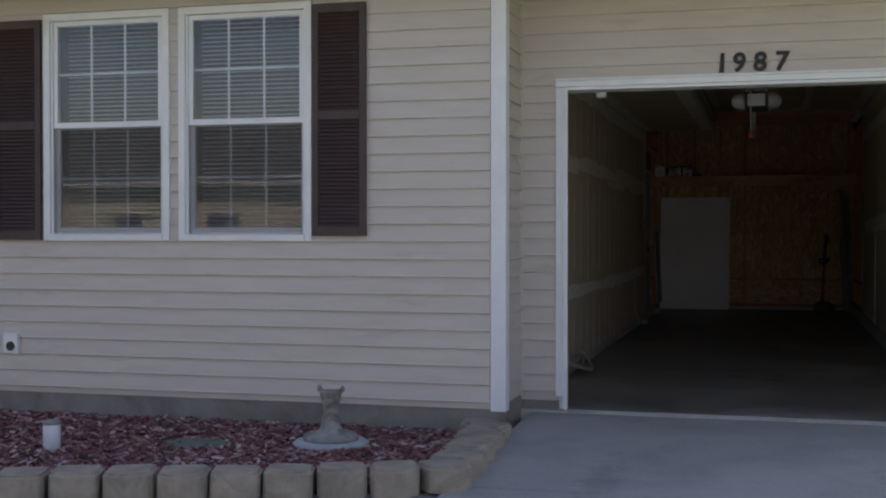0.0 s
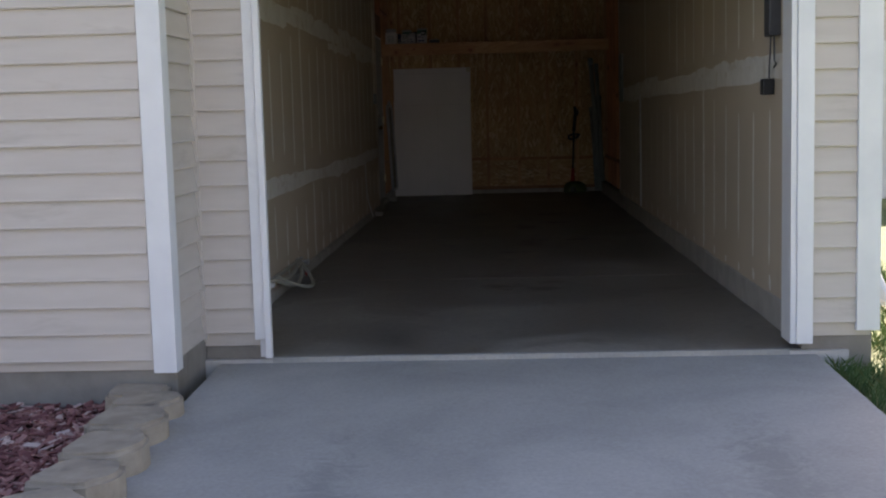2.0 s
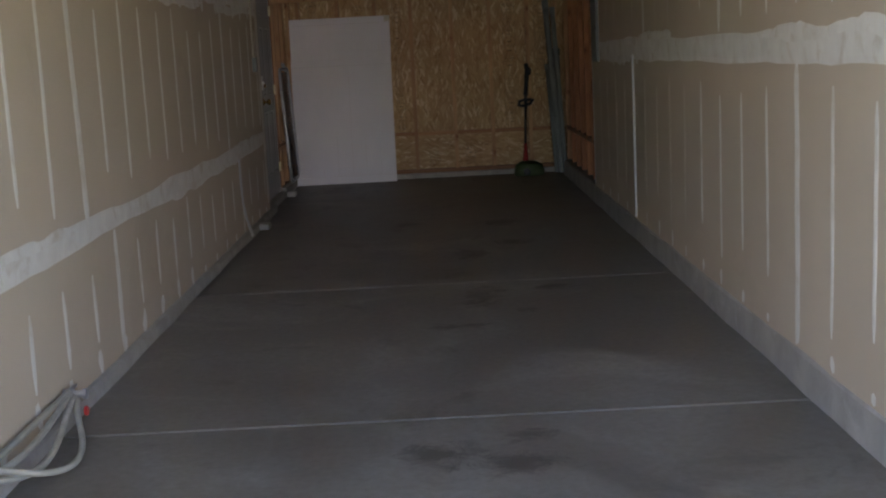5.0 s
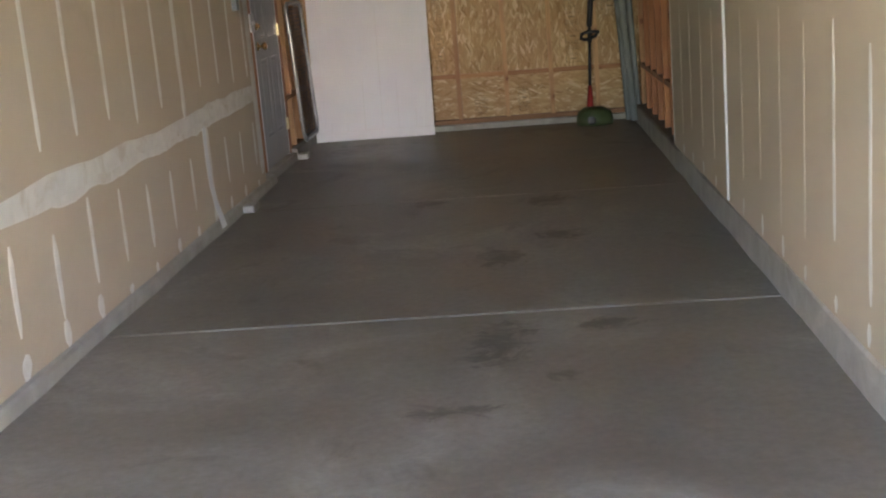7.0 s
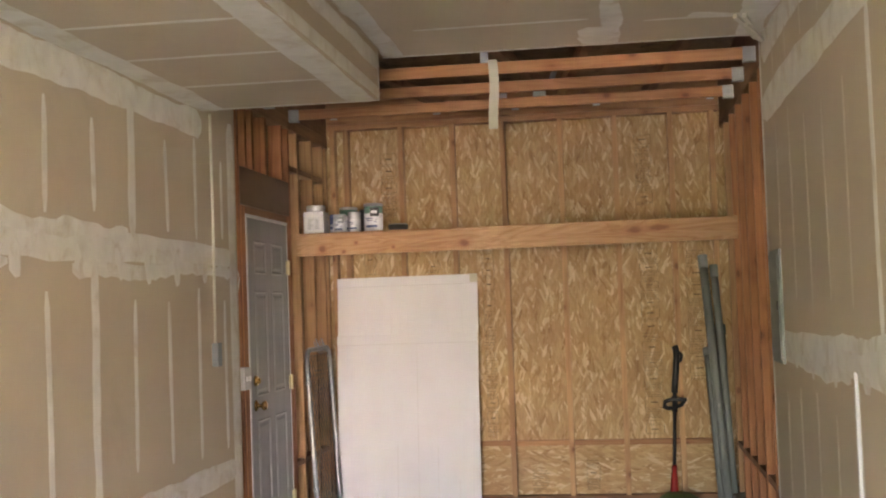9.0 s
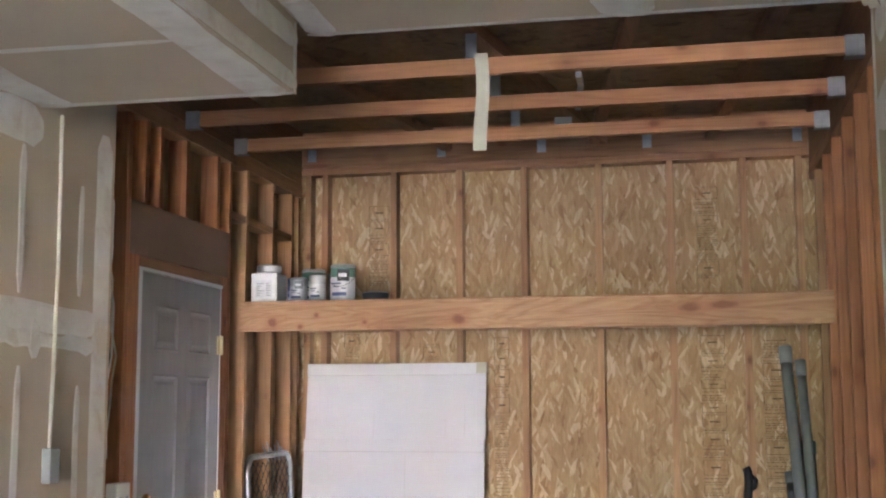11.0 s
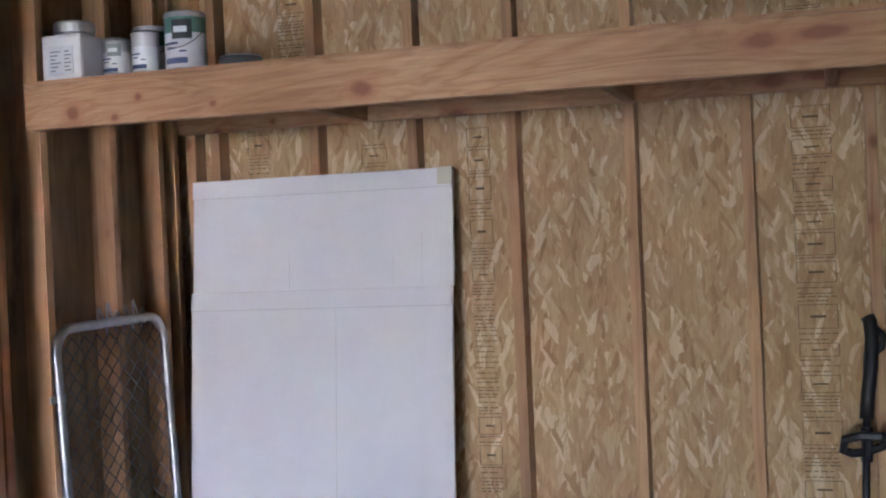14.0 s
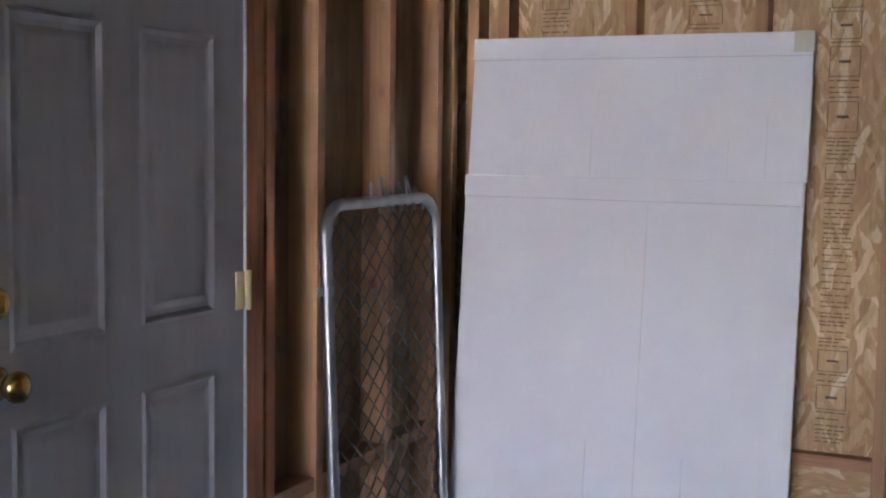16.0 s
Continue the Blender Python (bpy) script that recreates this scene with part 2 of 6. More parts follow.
def floor_material():
    m, nt, bs = shader("stained_garage_concrete")
    v = coords(nt, shift=False)
    fine = noise_tex(nt, v, 26, 6, 0.7)
    mid = noise_tex(nt, v, 1.1, 7, 0.62, 0.8)
    col = ramp(nt, mid.outputs["Fac"], [(0.3, (0.135, 0.118, 0.10)), (0.52, (0.213, 0.192, 0.168)), (0.72, (0.33, 0.305, 0.275))])
    col = mix(nt, col, ramp(nt, fine.outputs["Fac"], [(0.3, (0.82, 0.8, 0.78)), (0.7, (1.1, 1.1, 1.1))]), 1.0, 'MULTIPLY')
    oil = noise_tex(nt, coords(nt, (1, 0.8, 1), shift=False), 1.9, 8, 0.62, 1.2)
    mask = ramp(nt, oil.outputs["Fac"], [(0.58, (0, 0, 0)), (0.74, (0.5, 0.5, 0.5))])
    col = mix(nt, col, (0.05, 0.038, 0.03), mask)
    col = stained(nt, col, ((0.59, 14.11, 0.22, 0.20), (0.27, 13.66, 0.17, 0.24), (0.30, 12.25, 0.16, 0.38), (0.73, 12.45, 0.18, 0.09), (0.53, 11.87, 0.09, 0.08), (0.15, 11.55, 0.22, 0.10), (-0.16, 15.2, 0.16, 0.16), (0.55, 15.1, 0.22, 0.20), (0.05, 9.66, 0.16, 0.16), (0.30, 9.52, 0.18, 0.14), (0.36, 9.82, 0.16, 0.09), (-0.9, 17.9, 0.35, 0.5)), (0.072, 0.058, 0.048), 0.78)
    nt.links.new(col, bs.inputs["Base Color"])
    r = ramp(nt, mid.outputs["Fac"], [(0.35, (0.38, 0.38, 0.38)), (0.7, (0.62, 0.62, 0.62))])
    nt.links.new(r, bs.inputs["Roughness"])
    bumped(nt, bs, fine.outputs["Fac"], 0.12, 0.002)
    return m


def glass_material():
    m, nt, bs = shader("window_glass")
    bs.inputs["Base Color"].default_value = (0.93, 0.96, 0.95, 1)
    bs.inputs["Roughness"].default_value = 0.02
    bs.inputs["Transmission Weight"].default_value = 1.0
    bs.inputs["IOR"].default_value = 1.45
    return m


def screen_material():
    m, nt, bs = shader("insect_screen")
    bs.inputs["Base Color"].default_value = (0.09, 0.09, 0.095, 1)
    bs.inputs["Roughness"].default_value = 0.8
    bs.inputs["Alpha"].default_value = 0.22
    return m


M_SIDING = plain("vinyl_siding", (0.52, 0.47, 0.425), (0.57, 0.52, 0.475), 3.0, 0.55, bump=0.06, bscale=50, stretch=(1, 1, 6), dirt=(0.43, 0.385, 0.335), dirt_at=0.66)
M_WHITE = plain("white_trim_paint", (0.70, 0.71, 0.73), (0.78, 0.79, 0.80), 5.0, 0.5, bump=0.05, dirt=(0.56, 0.55, 0.53), dirt_at=0.70)
M_SHUTTER = plain("dark_brown_shutter", (0.045, 0.026, 0.025), (0.065, 0.04, 0.038), 6.0, 0.55, bump=0.05)
M_FOUND = plain("foundation_concrete", (0.21, 0.19, 0.165), (0.29, 0.265, 0.235), 5.0, 0.9, bump=0.35, bscale=45, dirt=(0.17, 0.145, 0.12), dirt_at=0.58)
M_DRIVE = drive_material()
M_FLOOR = floor_material()
M_JOINT = plain("pale_joint_dust", (0.44, 0.42, 0.39), (0.54, 0.52, 0.49), 20, 0.95)
M_PAPER = plain("drywall_paper", (0.52, 0.43, 0.325), (0.57, 0.475, 0.365), 1.6, 0.85, bump=0.04, dirt=(0.47, 0.385, 0.285), dirt_at=0.66, dirt_scale=0.8)
M_MUD = plain("joint_compound", (0.69, 0.66, 0.61), (0.79, 0.765, 0.715), 9.0, 0.9, bump=0.25, bscale=40, dirt=(0.60, 0.535, 0.45), dirt_at=0.60, dirt_scale=6)
M_MUD_TAN = plain("tan_joint_compound", (0.56, 0.48, 0.385), (0.63, 0.56, 0.465), 9.0, 0.9, bump=0.2, bscale=40)
M_CURB = plain("curb_concrete", (0.32, 0.30, 0.27), (0.42, 0.395, 0.36), 6.0, 0.9, bump=0.35, bscale=50, dirt=(0.45, 0.43, 0.40), dirt_at=0.62, dirt_scale=4)
M_OSB = osb_material()
M_OSB_LEVEL = osb_material("strand_board_level", radians(86))
M_STUD = wood("stud_fir", 2, (0.54, 0.345, 0.20), (0.37, 0.21, 0.115))
M_STUD_RED = wood("stud_fir_reddish", 2, (0.47, 0.215, 0.108), (0.31, 0.125, 0.06))
BEAM_KNOTS = ((-1.263, 1.915, 0.026, 0.026), (-1.03, 1.95, 0.014, 0.014), (-1.115, 1.893, 0.014, 0.012), (-0.778, 1.911, 0.014, 0.012), (-0.30, 1.919, 0.036, 0.026), (0.817, 1.957, 0.055, 0.026), (0.973, 1.966, 0.075, 0.02))
M_BEAM = beam_material()
M_CHORD = wood("chord_fir", 0, (0.55, 0.32, 0.175), (0.38, 0.18, 0.09))
M_JOIST = wood("joist_fir", 0, (0.50, 0.265, 0.14), (0.34, 0.15, 0.075))
M_TUBE = plain("dull_galvanised_tube", (0.30, 0.31, 0.325), (0.44, 0.45, 0.47), 14, 0.42, 0.9, bump=0.1)
M_PLATE = wood("plate_fir", 0, (0.40, 0.23, 0.13), (0.27, 0.135, 0.075))
M_PLATE_Y = wood("plate_fir_long", 1, (0.40, 0.235, 0.14), (0.27, 0.145, 0.085))
M_OLDWOOD = plain("weathered_sheathing", (0.27, 0.165, 0.095), (0.40, 0.26, 0.155), 7.0, 0.85, bump=0.25, stretch=(3, 3, 0.6), dirt=(0.14, 0.08, 0.045), dirt_at=0.60, dirt_scale=2.5)
M_HEADER = plain("dirty_header_board", (0.20, 0.125, 0.085), (0.27, 0.175, 0.125), 4.0, 0.85, bump=0.2, stretch=(1, 0.3, 1), dirt=(0.38, 0.32, 0.27), dirt_at=0.68, dirt_scale=3)
M_PANEL = plain("white_painted_board", (0.735, 0.725, 0.765), (0.775, 0.765, 0.80), 2.2, 0.55, bump=0.04, stretch=(1.5, 1.5, 0.6), dirt=(0.70, 0.685, 0.70), dirt_at=0.72)
M_SEAM = plain("grey_seam", (0.58, 0.565, 0.56), (0.72, 0.705, 0.715), 14, 0.9)
M_JOINTLINE = plain("joint_shade_line", (0.40, 0.385, 0.38), (0.55, 0.53, 0.53), 14, 0.9)
M_TAPE = plain("yellowed_tape", (0.55, 0.53, 0.43), (0.62, 0.60, 0.50), 12, 0.35)
M_DOOR = plain("grey_door_paint", (0.30, 0.30, 0.315), (0.34, 0.34, 0.355), 4.0, 0.45, bump=0.08, bscale=60, stretch=(6, 6, 0.6), dirt=(0.27, 0.265, 0.265), dirt_at=0.68)
M_BRASS = plain("polished_brass", (0.44, 0.31, 0.125), (0.56, 0.41, 0.18), 20, 0.24, 1.0, bump=0)
M_HINGE = plain("pale_brass_hinge", (0.75, 0.66, 0.42), (0.82, 0.74, 0.52), 20, 0.3, 0.8, bump=0)
M_STEEL = plain("galvanised_steel", (0.45, 0.47, 0.50), (0.62, 0.64, 0.67), 14, 0.34, 0.9, bump=0.1)
M_WIRE = plain("dull_wire", (0.10, 0.098, 0.095), (0.20, 0.195, 0.19), 30, 0.6, 0.6, bump=0)
M_PVC = plain("grey_conduit", (0.19, 0.215, 0.215), (0.24, 0.27, 0.27), 5, 0.5, bump=0.05)
M_PVC_GREEN = plain("green_pipe", (0.055, 0.095, 0.09), (0.075, 0.12, 0.11), 5, 0.5, bump=0.05)
M_BLACK = plain("black_plastic", (0.012, 0.012, 0.016), (0.022, 0.022, 0.026), 12, 0.4, bump=0.05)
M_DARKGREY = plain("dark_grey_plastic", (0.045, 0.047, 0.055), (0.065, 0.067, 0.075), 12, 0.5, bump=0.05)
M_RED = plain("red_plastic", (0.36, 0.02, 0.018), (0.45, 0.035, 0.03), 9, 0.4, bump=0.05)
M_GREEN = plain("green_guard_plastic", (0.055, 0.085, 0.03), (0.08, 0.115, 0.045), 9, 0.6, bump=0.1, dirt=(0.12, 0.11, 0.07), dirt_at=0.6, dirt_scale=9)
M_WHITEPLASTIC = plain("white_plastic", (0.68, 0.68, 0.68), (0.76, 0.76, 0.76), 9, 0.4, bump=0.03)
M_LABEL = plain("pale_label_paper", (0.58, 0.59, 0.62), (0.68, 0.69, 0.72), 16, 0.7, bump=0)
M_BLUE = plain("navy_label", (0.025, 0.045, 0.13), (0.05, 0.08, 0.2), 18, 0.5, bump=0)
M_GREENLID = plain("green_lid", (0.055, 0.15, 0.115), (0.085, 0.20, 0.16), 12, 0.4, bump=0.05)
M_TIN = plain("dull_tin", (0.42, 0.43, 0.45), (0.55, 0.56, 0.58), 12, 0.35, 0.85, bump=0.05)
M_GLASS = glass_material()
M_SCREEN = screen_material()
M_BLIND = plain("cream_blind", (0.70, 0.70, 0.64), (0.78, 0.78, 0.71), 6, 0.6, bump=0)
M_ROOM = plain("dim_room_paint", (0.30, 0.29, 0.27), (0.36, 0.35, 0.32), 3, 0.9, bump=0)
M_BLOCK = plain("tan_edging_block", (0.30, 0.25, 0.19), (0.40, 0.34, 0.265), 12, 0.95, bump=0.5, bscale=70, dirt=(0.24, 0.205, 0.165), dirt_at=0.56, dirt_scale=5)
M_CHIP = plain("red_wood_mulch", (0.15, 0.055, 0.055), (0.30, 0.15, 0.14), 24, 0.95, bump=0.3, dirt=(0.38, 0.28, 0.25), dirt_at=0.60, dirt_scale=9)
M_SOIL = plain("mulch_soil", (0.085, 0.04, 0.036), (0.14, 0.072, 0.065), 14, 1.0, bump=0.6, bscale=40)
M_STONE = plain("weathered_cast_stone", (0.24, 0.225, 0.20), (0.37, 0.355, 0.325), 14, 0.95, bump=0.5, bscale=60, dirt=(0.16, 0.14, 0.115), dirt_at=0.55, dirt_scale=8)
M_PALESTONE = plain("pale_stone", (0.36, 0.37, 0.37), (0.48, 0.49, 0.49), 14, 0.95, bump=0.5, bscale=60)
M_GRASS = plain("lawn_grass", (0.06, 0.10, 0.03), (0.12, 0.155, 0.055), 7, 0.9, bump=0.6, bscale=60, dirt=(0.10, 0.10, 0.045), dirt_at=0.62, dirt_scale=2)
M_ROAD = plain("street_concrete", (0.30, 0.295, 0.285), (0.36, 0.355, 0.345), 8, 0.9, bump=0.4)
M_ROOF = plain("roof_shingle", (0.07, 0.062, 0.055), (0.11, 0.098, 0.088), 9, 0.95, bump=0.5)
M_SOFFIT = plain("cream_soffit", (0.48, 0.44, 0.36), (0.53, 0.485, 0.40), 5, 0.7, bump=0.05)
M_FENCE = plain("white_vinyl_fence", (0.66, 0.65, 0.62), (0.74, 0.73, 0.70), 4, 0.5, bump=0.03)
M_DIGIT = plain("black_numeral", (0.012, 0.010, 0.010), (0.025, 0.02, 0.02), 12, 0.45, 0.3, bump=0.05)
M_HOSE = plain("grey_beige_hose", (0.34, 0.33, 0.28), (0.45, 0.44, 0.375), 12, 0.45, bump=0.05)
M_GLOBE = plain("frosted_lens", (0.62, 0.64, 0.66), (0.70, 0.72, 0.74), 8, 0.3, bump=0)
M_FOIL = plain("glint_white_foil", (0.85, 0.86, 0.88), (0.92, 0.93, 0.95), 12, 0.25, 0.3, bump=0.1)
M_INK = plain("faded_stamp_ink", (0.085, 0.055, 0.03), (0.16, 0.105, 0.06), 60, 0.8, bump=0)


# ---- mesh helpers ----
def box(bm, x0, x1, y0, y1, z0, z1):
    v = [bm.verts.new(p) for p in ((x0, y0, z0), (x1, y0, z0), (x1, y1, z0), (x0, y1, z0), (x0, y0, z1), (x1, y0, z1), (x1, y1, z1), (x0, y1, z1))]
    for f in ((3, 2, 1, 0), (4, 5, 6, 7), (0, 1, 5, 4), (1, 2, 6, 5), (2, 3, 7, 6), (3, 0, 4, 7)):
        bm.faces.new([v[i] for i in f])
    return v


def boxes(*dims, bevel=0.0):
    bm = bmesh.new()
    for d in dims:
        box(bm, *d)
    if bevel:
        bmesh.ops.bevel(bm, geom=bm.edges[:], offset=bevel, segments=2, affect='EDGES', profile=0.6)
    return bm


def prism(bm, pts, axis, a, b):
    """Extrudes a closed outline along an axis from a to b."""
    def at(p, h):
        q = list(p)
        q.insert(axis, h)
        return q
    lo = [bm.verts.new(at(p, a)) for p in pts]
    hi = [bm.verts.new(at(p, b)) for p in pts]
    n = len(pts)
    bm.faces.new(lo)
    bm.faces.new(hi[::-1])
    for i in range(n):
        bm.faces.new((lo[i], hi[i], hi[(i + 1) % n], lo[(i + 1) % n]))
    bmesh.ops.recalc_face_normals(bm, faces=bm.faces[:])


def lathe(bm, profile, centre=(0, 0, 0), steps=20, axis=2):
    """Turns (radius, height) pairs about an axis through centre."""
    rings = []
    for r, h in profile:
        ring = []
        for i in range(steps):
            a = 2 * math.pi * i / steps
            p = [r * math.cos(a), r * math.sin(a)]
            p.insert(axis, h)
            ring.append(bm.verts.new([p[k] + centre[k] for k in range(3)]))
        rings.append(ring)
    for r0, r1 in zip(rings, rings[1:]):
        for i in range(steps):
            bm.faces.new((r0[i], r0[(i + 1) % steps], r1[(i + 1) % steps], r1[i]))
    bm.faces.new(rings[0][::-1])
    bm.faces.new(rings[-1])
    bmesh.ops.recalc_face_normals(bm, faces=bm.faces[:])


def tube(bm, pts, r, sides=10, closed=False):
    pts = [Vector(p) for p in pts]
    n = len(pts)
    rings = []
    side = None
    for i, p in enumerate(pts):
        a = pts[(i - 1) % n] if closed or i else p
        b = pts[(i + 1) % n] if closed or i < n - 1 else p
        d = (b - a).normalized()
        if side is None:
            side = d.orthogonal().normalized()
        side = (side - d * side.dot(d)).normalized()
        up = d.cross(side)
        rings.append([bm.verts.new(p + r * (math.cos(2 * math.pi * k / sides) * side + math.sin(2 * math.pi * k / sides) * up)) for k in range(sides)])
    for i in range(n if closed else n - 1):
        r0, r1 = rings[i], rings[(i + 1) % n]
        for k in range(sides):
            bm.faces.new((r0[k], r0[(k + 1) % sides], r1[(k + 1) % sides], r1[k]))
    if not closed:
        bm.faces.new(rings[0][::-1])
        bm.faces.new(rings[-1])
    bmesh.ops.recalc_face_normals(bm, faces=bm.faces[:])


def part(name, bm, material, parent=None, label="", smooth=False):
    me = bpy.data.meshes.new(name)
    bm.to_mesh(me)
    bm.free()
    me.materials.append(material)
    if smooth:
        for p in me.polygons:
            p.use_smooth = True
    ob = new(name, me)
    ob.parent = parent
    if label:
        ob["label"] = label
    return ob


def thing(name, label, category, group="", kind="", at=(0, 0, 0)):
    ob = new(name)
    ob.empty_display_size = 0.1
    ob.location = at
    return tagged(ob, label, category, group, kind)


def solid(name, bm, material, label="", category="", kind="structure", smooth=False, group=""):
    return tagged(part(name, bm, material, None, "", smooth), label, category, group, kind)


def shared(name, mesh, parent, loc=(0, 0, 0), turn=(0, 0, 0), size=(1, 1, 1)):
    ob = new(name, mesh)
    ob.parent = parent
    ob.location, ob.rotation_euler, ob.scale = loc, turn, size
    return ob


def mesh_of(name, bm, material):
    me = bpy.data.meshes.new(name)
    bm.to_mesh(me)
    bm.free()
    me.materials.append(material)
    return me


# ---- plan (metres) ----
HOUSE_Y, GAR_Y = 6.94, 7.46            # faces of the house wall and the garage front
OPEN_L, OPEN_R, OPEN_H = -1.026, 1.352, 2.143
LEFT, RIGHT = -1.375, 1.43              # drywall faces
BAY_L, BAY_R = -1.44, 1.475            # stud faces of the unfinished end
BACK = 18.80                           # stud faces of the end wall
DRY_L, DRY_R = 16.27, 16.0             # where the drywall ends
CEIL, SOFF, SOFF_X, CEIL_Y, SOFF_Y = 2.78, 2.54, -0.45, 15.87, 15.73
SLOPE = 0.03


def drive_z(y):
    return -0.02 - SLOPE * (7.42 - y)


# ---- ground ----
bm = bmesh.new()
xs = [-600, -60, -12, -6, -3, -1.2, 1.6, 3, 6, 12, 60, 600]
ys = [-600, -60, -14, -7, -3, 1, 4, 6, 7.4, 20, 60, 600]
grid = [[bm.verts.new((x, y, -0.07 - SLOPE * max(0, min(14.4, 7.4 - y)) - 0.03)) for x in xs] for y in ys]
for j in range(len(ys) - 1):
    for i in range(len(xs) - 1):
        bm.faces.new((grid[j][i], grid[j][i + 1], grid[j + 1][i + 1], grid[j + 1][i]))
solid("ground", bm, M_GRASS, "wide lawn with patchy green grass", "ground")
# Unseen street, kept pale so sunlight bounces in through the doorway.
solid("road", boxes((-80, 80, -17, -8, -0.60, -0.52)), M_ROAD, "unseen pale concrete street, added to bounce sunlight", "road")

drive = thing("driveway", "pale grey concrete driveway with joints and tyre stains", "driveway", kind="structure")
for y0, y1 in ((5.275, 7.43), (2.25, 5.262), (-0.8, 2.237), (-4.2, -0.813), (-8.0, -4.213)):
    bm = bmesh.new()
    prism(bm, [(y0, drive_z(y0) - 0.15), (y1, drive_z(y1) - 0.15), (y1, drive_z(y1)), (y0, drive_z(y0))], 0, -1.27, 1.47)
    part("slab", bm, M_DRIVE, drive)
bm = bmesh.new()
prism(bm, [(-1.29, 5.33), (-1.29, 3.9), (-7.0, 1.9), (-7.0, 3.36)], 2, -0.30, -0.115)
solid("walkway", bm, M_DRIVE, "concrete walk beside the planting bed", "walkway")

# ---- garage floor ----
garage_floor = thing("floor", "dark stained concrete garage floor with pale joints", "floor", kind="structure")
part("base", boxes((-1.6, 1.62, 7.44, 18.9, -0.2, -0.006)), M_JOINT, garage_floor, "pale dust in the floor joints")
for y0, y1 in ((7.47, 10.051), (10.066, 12.670), (12.686, 15.346), (15.356, 18.88)):
    part("slab", boxes((-1.6, 1.62, y0, y1, -0.1, 0.0)), M_FLOOR, garage_floor)
part("threshold", boxes((OPEN_L, OPEN_R, 7.432, 7.468, -0.1, 0.004)), M_DRIVE, garage_floor, "pale worn slab edge")


def curb(name, x0, x1, y0, y1, h):
    bm = bmesh.new()
    n = int(y1 - y0) * 3 + 2
    side = 1 if x0 > 0 else -1
    rows = []
    rnd = random.Random(name)
    for i in range(n + 1):
        y = y0 + (y1 - y0) * i / n
        j = rnd.uniform(-0.006, 0.006)
        face, back = (x0 + j, x1) if side > 0 else (x1 + j, x0)
        top = h + rnd.uniform(-0.006, 0.006)
        rows.append([bm.verts.new(p) for p in ((face, y, 0), (face, y, top - 0.012), (face + side * 0.012, y, top), (back, y, top), (back, y, 0))])
    for a, b in zip(rows, rows[1:]):
        for k in range(4):
            bm.faces.new((a[k], a[k + 1], b[k + 1], b[k]))
    bm.faces.new(rows[0])
    bm.faces.new(rows[-1][::-1])
    bmesh.ops.recalc_face_normals(bm, faces=bm.faces[:])
    return solid(name, bm, M_CURB, "rough concrete foundation curb along the wall foot", "curb")


curb("curb_west", -1.60, LEFT + 0.034, 7.56, 16.5, 0.062)
curb("curb_west_end", -1.60, BAY_L + 0.05, 17.62, 18.74, 0.09)
curb("curb_east", RIGHT - 0.008, 1.62, 7.56, 18.74, 0.15)
solid("curb_north", boxes((-1.6, 1.62, BACK - 0.05, BACK + 0.088, 0, 0.049), bevel=0.006), M_CURB, "low concrete curb under the end wall", "curb")


# ---- drywall ----
def strip(bm, wall, u0, v0, u1, v1, width, seed, rough=0.18, step=0.06, thick=0.0011):
    """A trowelled band on a wall. wall maps (u, v, height) to a place."""
    rnd = random.Random(seed)
    thick += 0.000012 * (seed % 120)
    d = Vector((u1 - u0, v1 - v0))
    length = d.length
    d /= length
    s = Vector((-d.y, d.x))
    n = max(2, int(length / step))
    rows = []
    wob = [rnd.uniform(-1, 1) for _ in range(n + 3)]
    for i in range(n + 1):
        p = Vector((u0, v0)) + d * (length * i / n)
        end = 0.55 if i in (0, n) else 1.0
        f3, f4 = i / 3.0, i / 4.0 + 1
        lo3 = wob[int(f3)] + (wob[int(f3) + 1] - wob[int(f3)]) * (f3 % 1)
        lo4 = wob[int(f4)] + (wob[int(f4) + 1] - wob[int(f4)]) * (f4 % 1)
        wl = width / 2 * end * (1 + 0.35 * rough * rnd.uniform(-1, 1) + rough * lo3)
        wr = width / 2 * end * (1 + 0.35 * rough * rnd.uniform(-1, 1) - rough * lo4)
        a, b = p + s * wl, p - s * wr
        rows.append([bm.verts.new(wall(*q, h)) for q, h in ((a, -0.001), (a - s * width * 0.22, thick), (b + s * width * 0.22, thick), (b, -0.001))])
    for r0, r1 in zip(rows, rows[1:]):
        for k in range(3):
            bm.faces.new((r0[k], r0[k + 1], r1[k + 1], r1[k]))
    bmesh.ops.recalc_face_normals(bm, faces=bm.faces[:])


def mud(name, wall, parent, *args, coat=None, **kw):
    bm = bmesh.new()
    strip(bm, wall, *args, **kw)
    return part(name, bm, coat or M_MUD, parent)


def west(u, v, h):
    return (LEFT + h, u, v)


def east(u, v, h):
    return (RIGHT - h, u, v)


def under(z):
    return lambda u, v, h: (v, u, z - h)


def soffit_side(u, v, h):
    return (SOFF_X + h, u, v)


wall_west = solid("wall_west", boxes((LEFT - 0.25, LEFT, 7.6, DRY_L, 0.05, 3.1)), M_PAPER, "unpainted tan drywall with white taped joints", "wall")
wall_east = solid("wall_east", boxes((RIGHT, RIGHT + 0.25, 7.6, DRY_R, 0.145, 3.1)), M_PAPER, "unpainted tan drywall with white taped joints", "wall")
rs = random.Random(5)
seed = 0
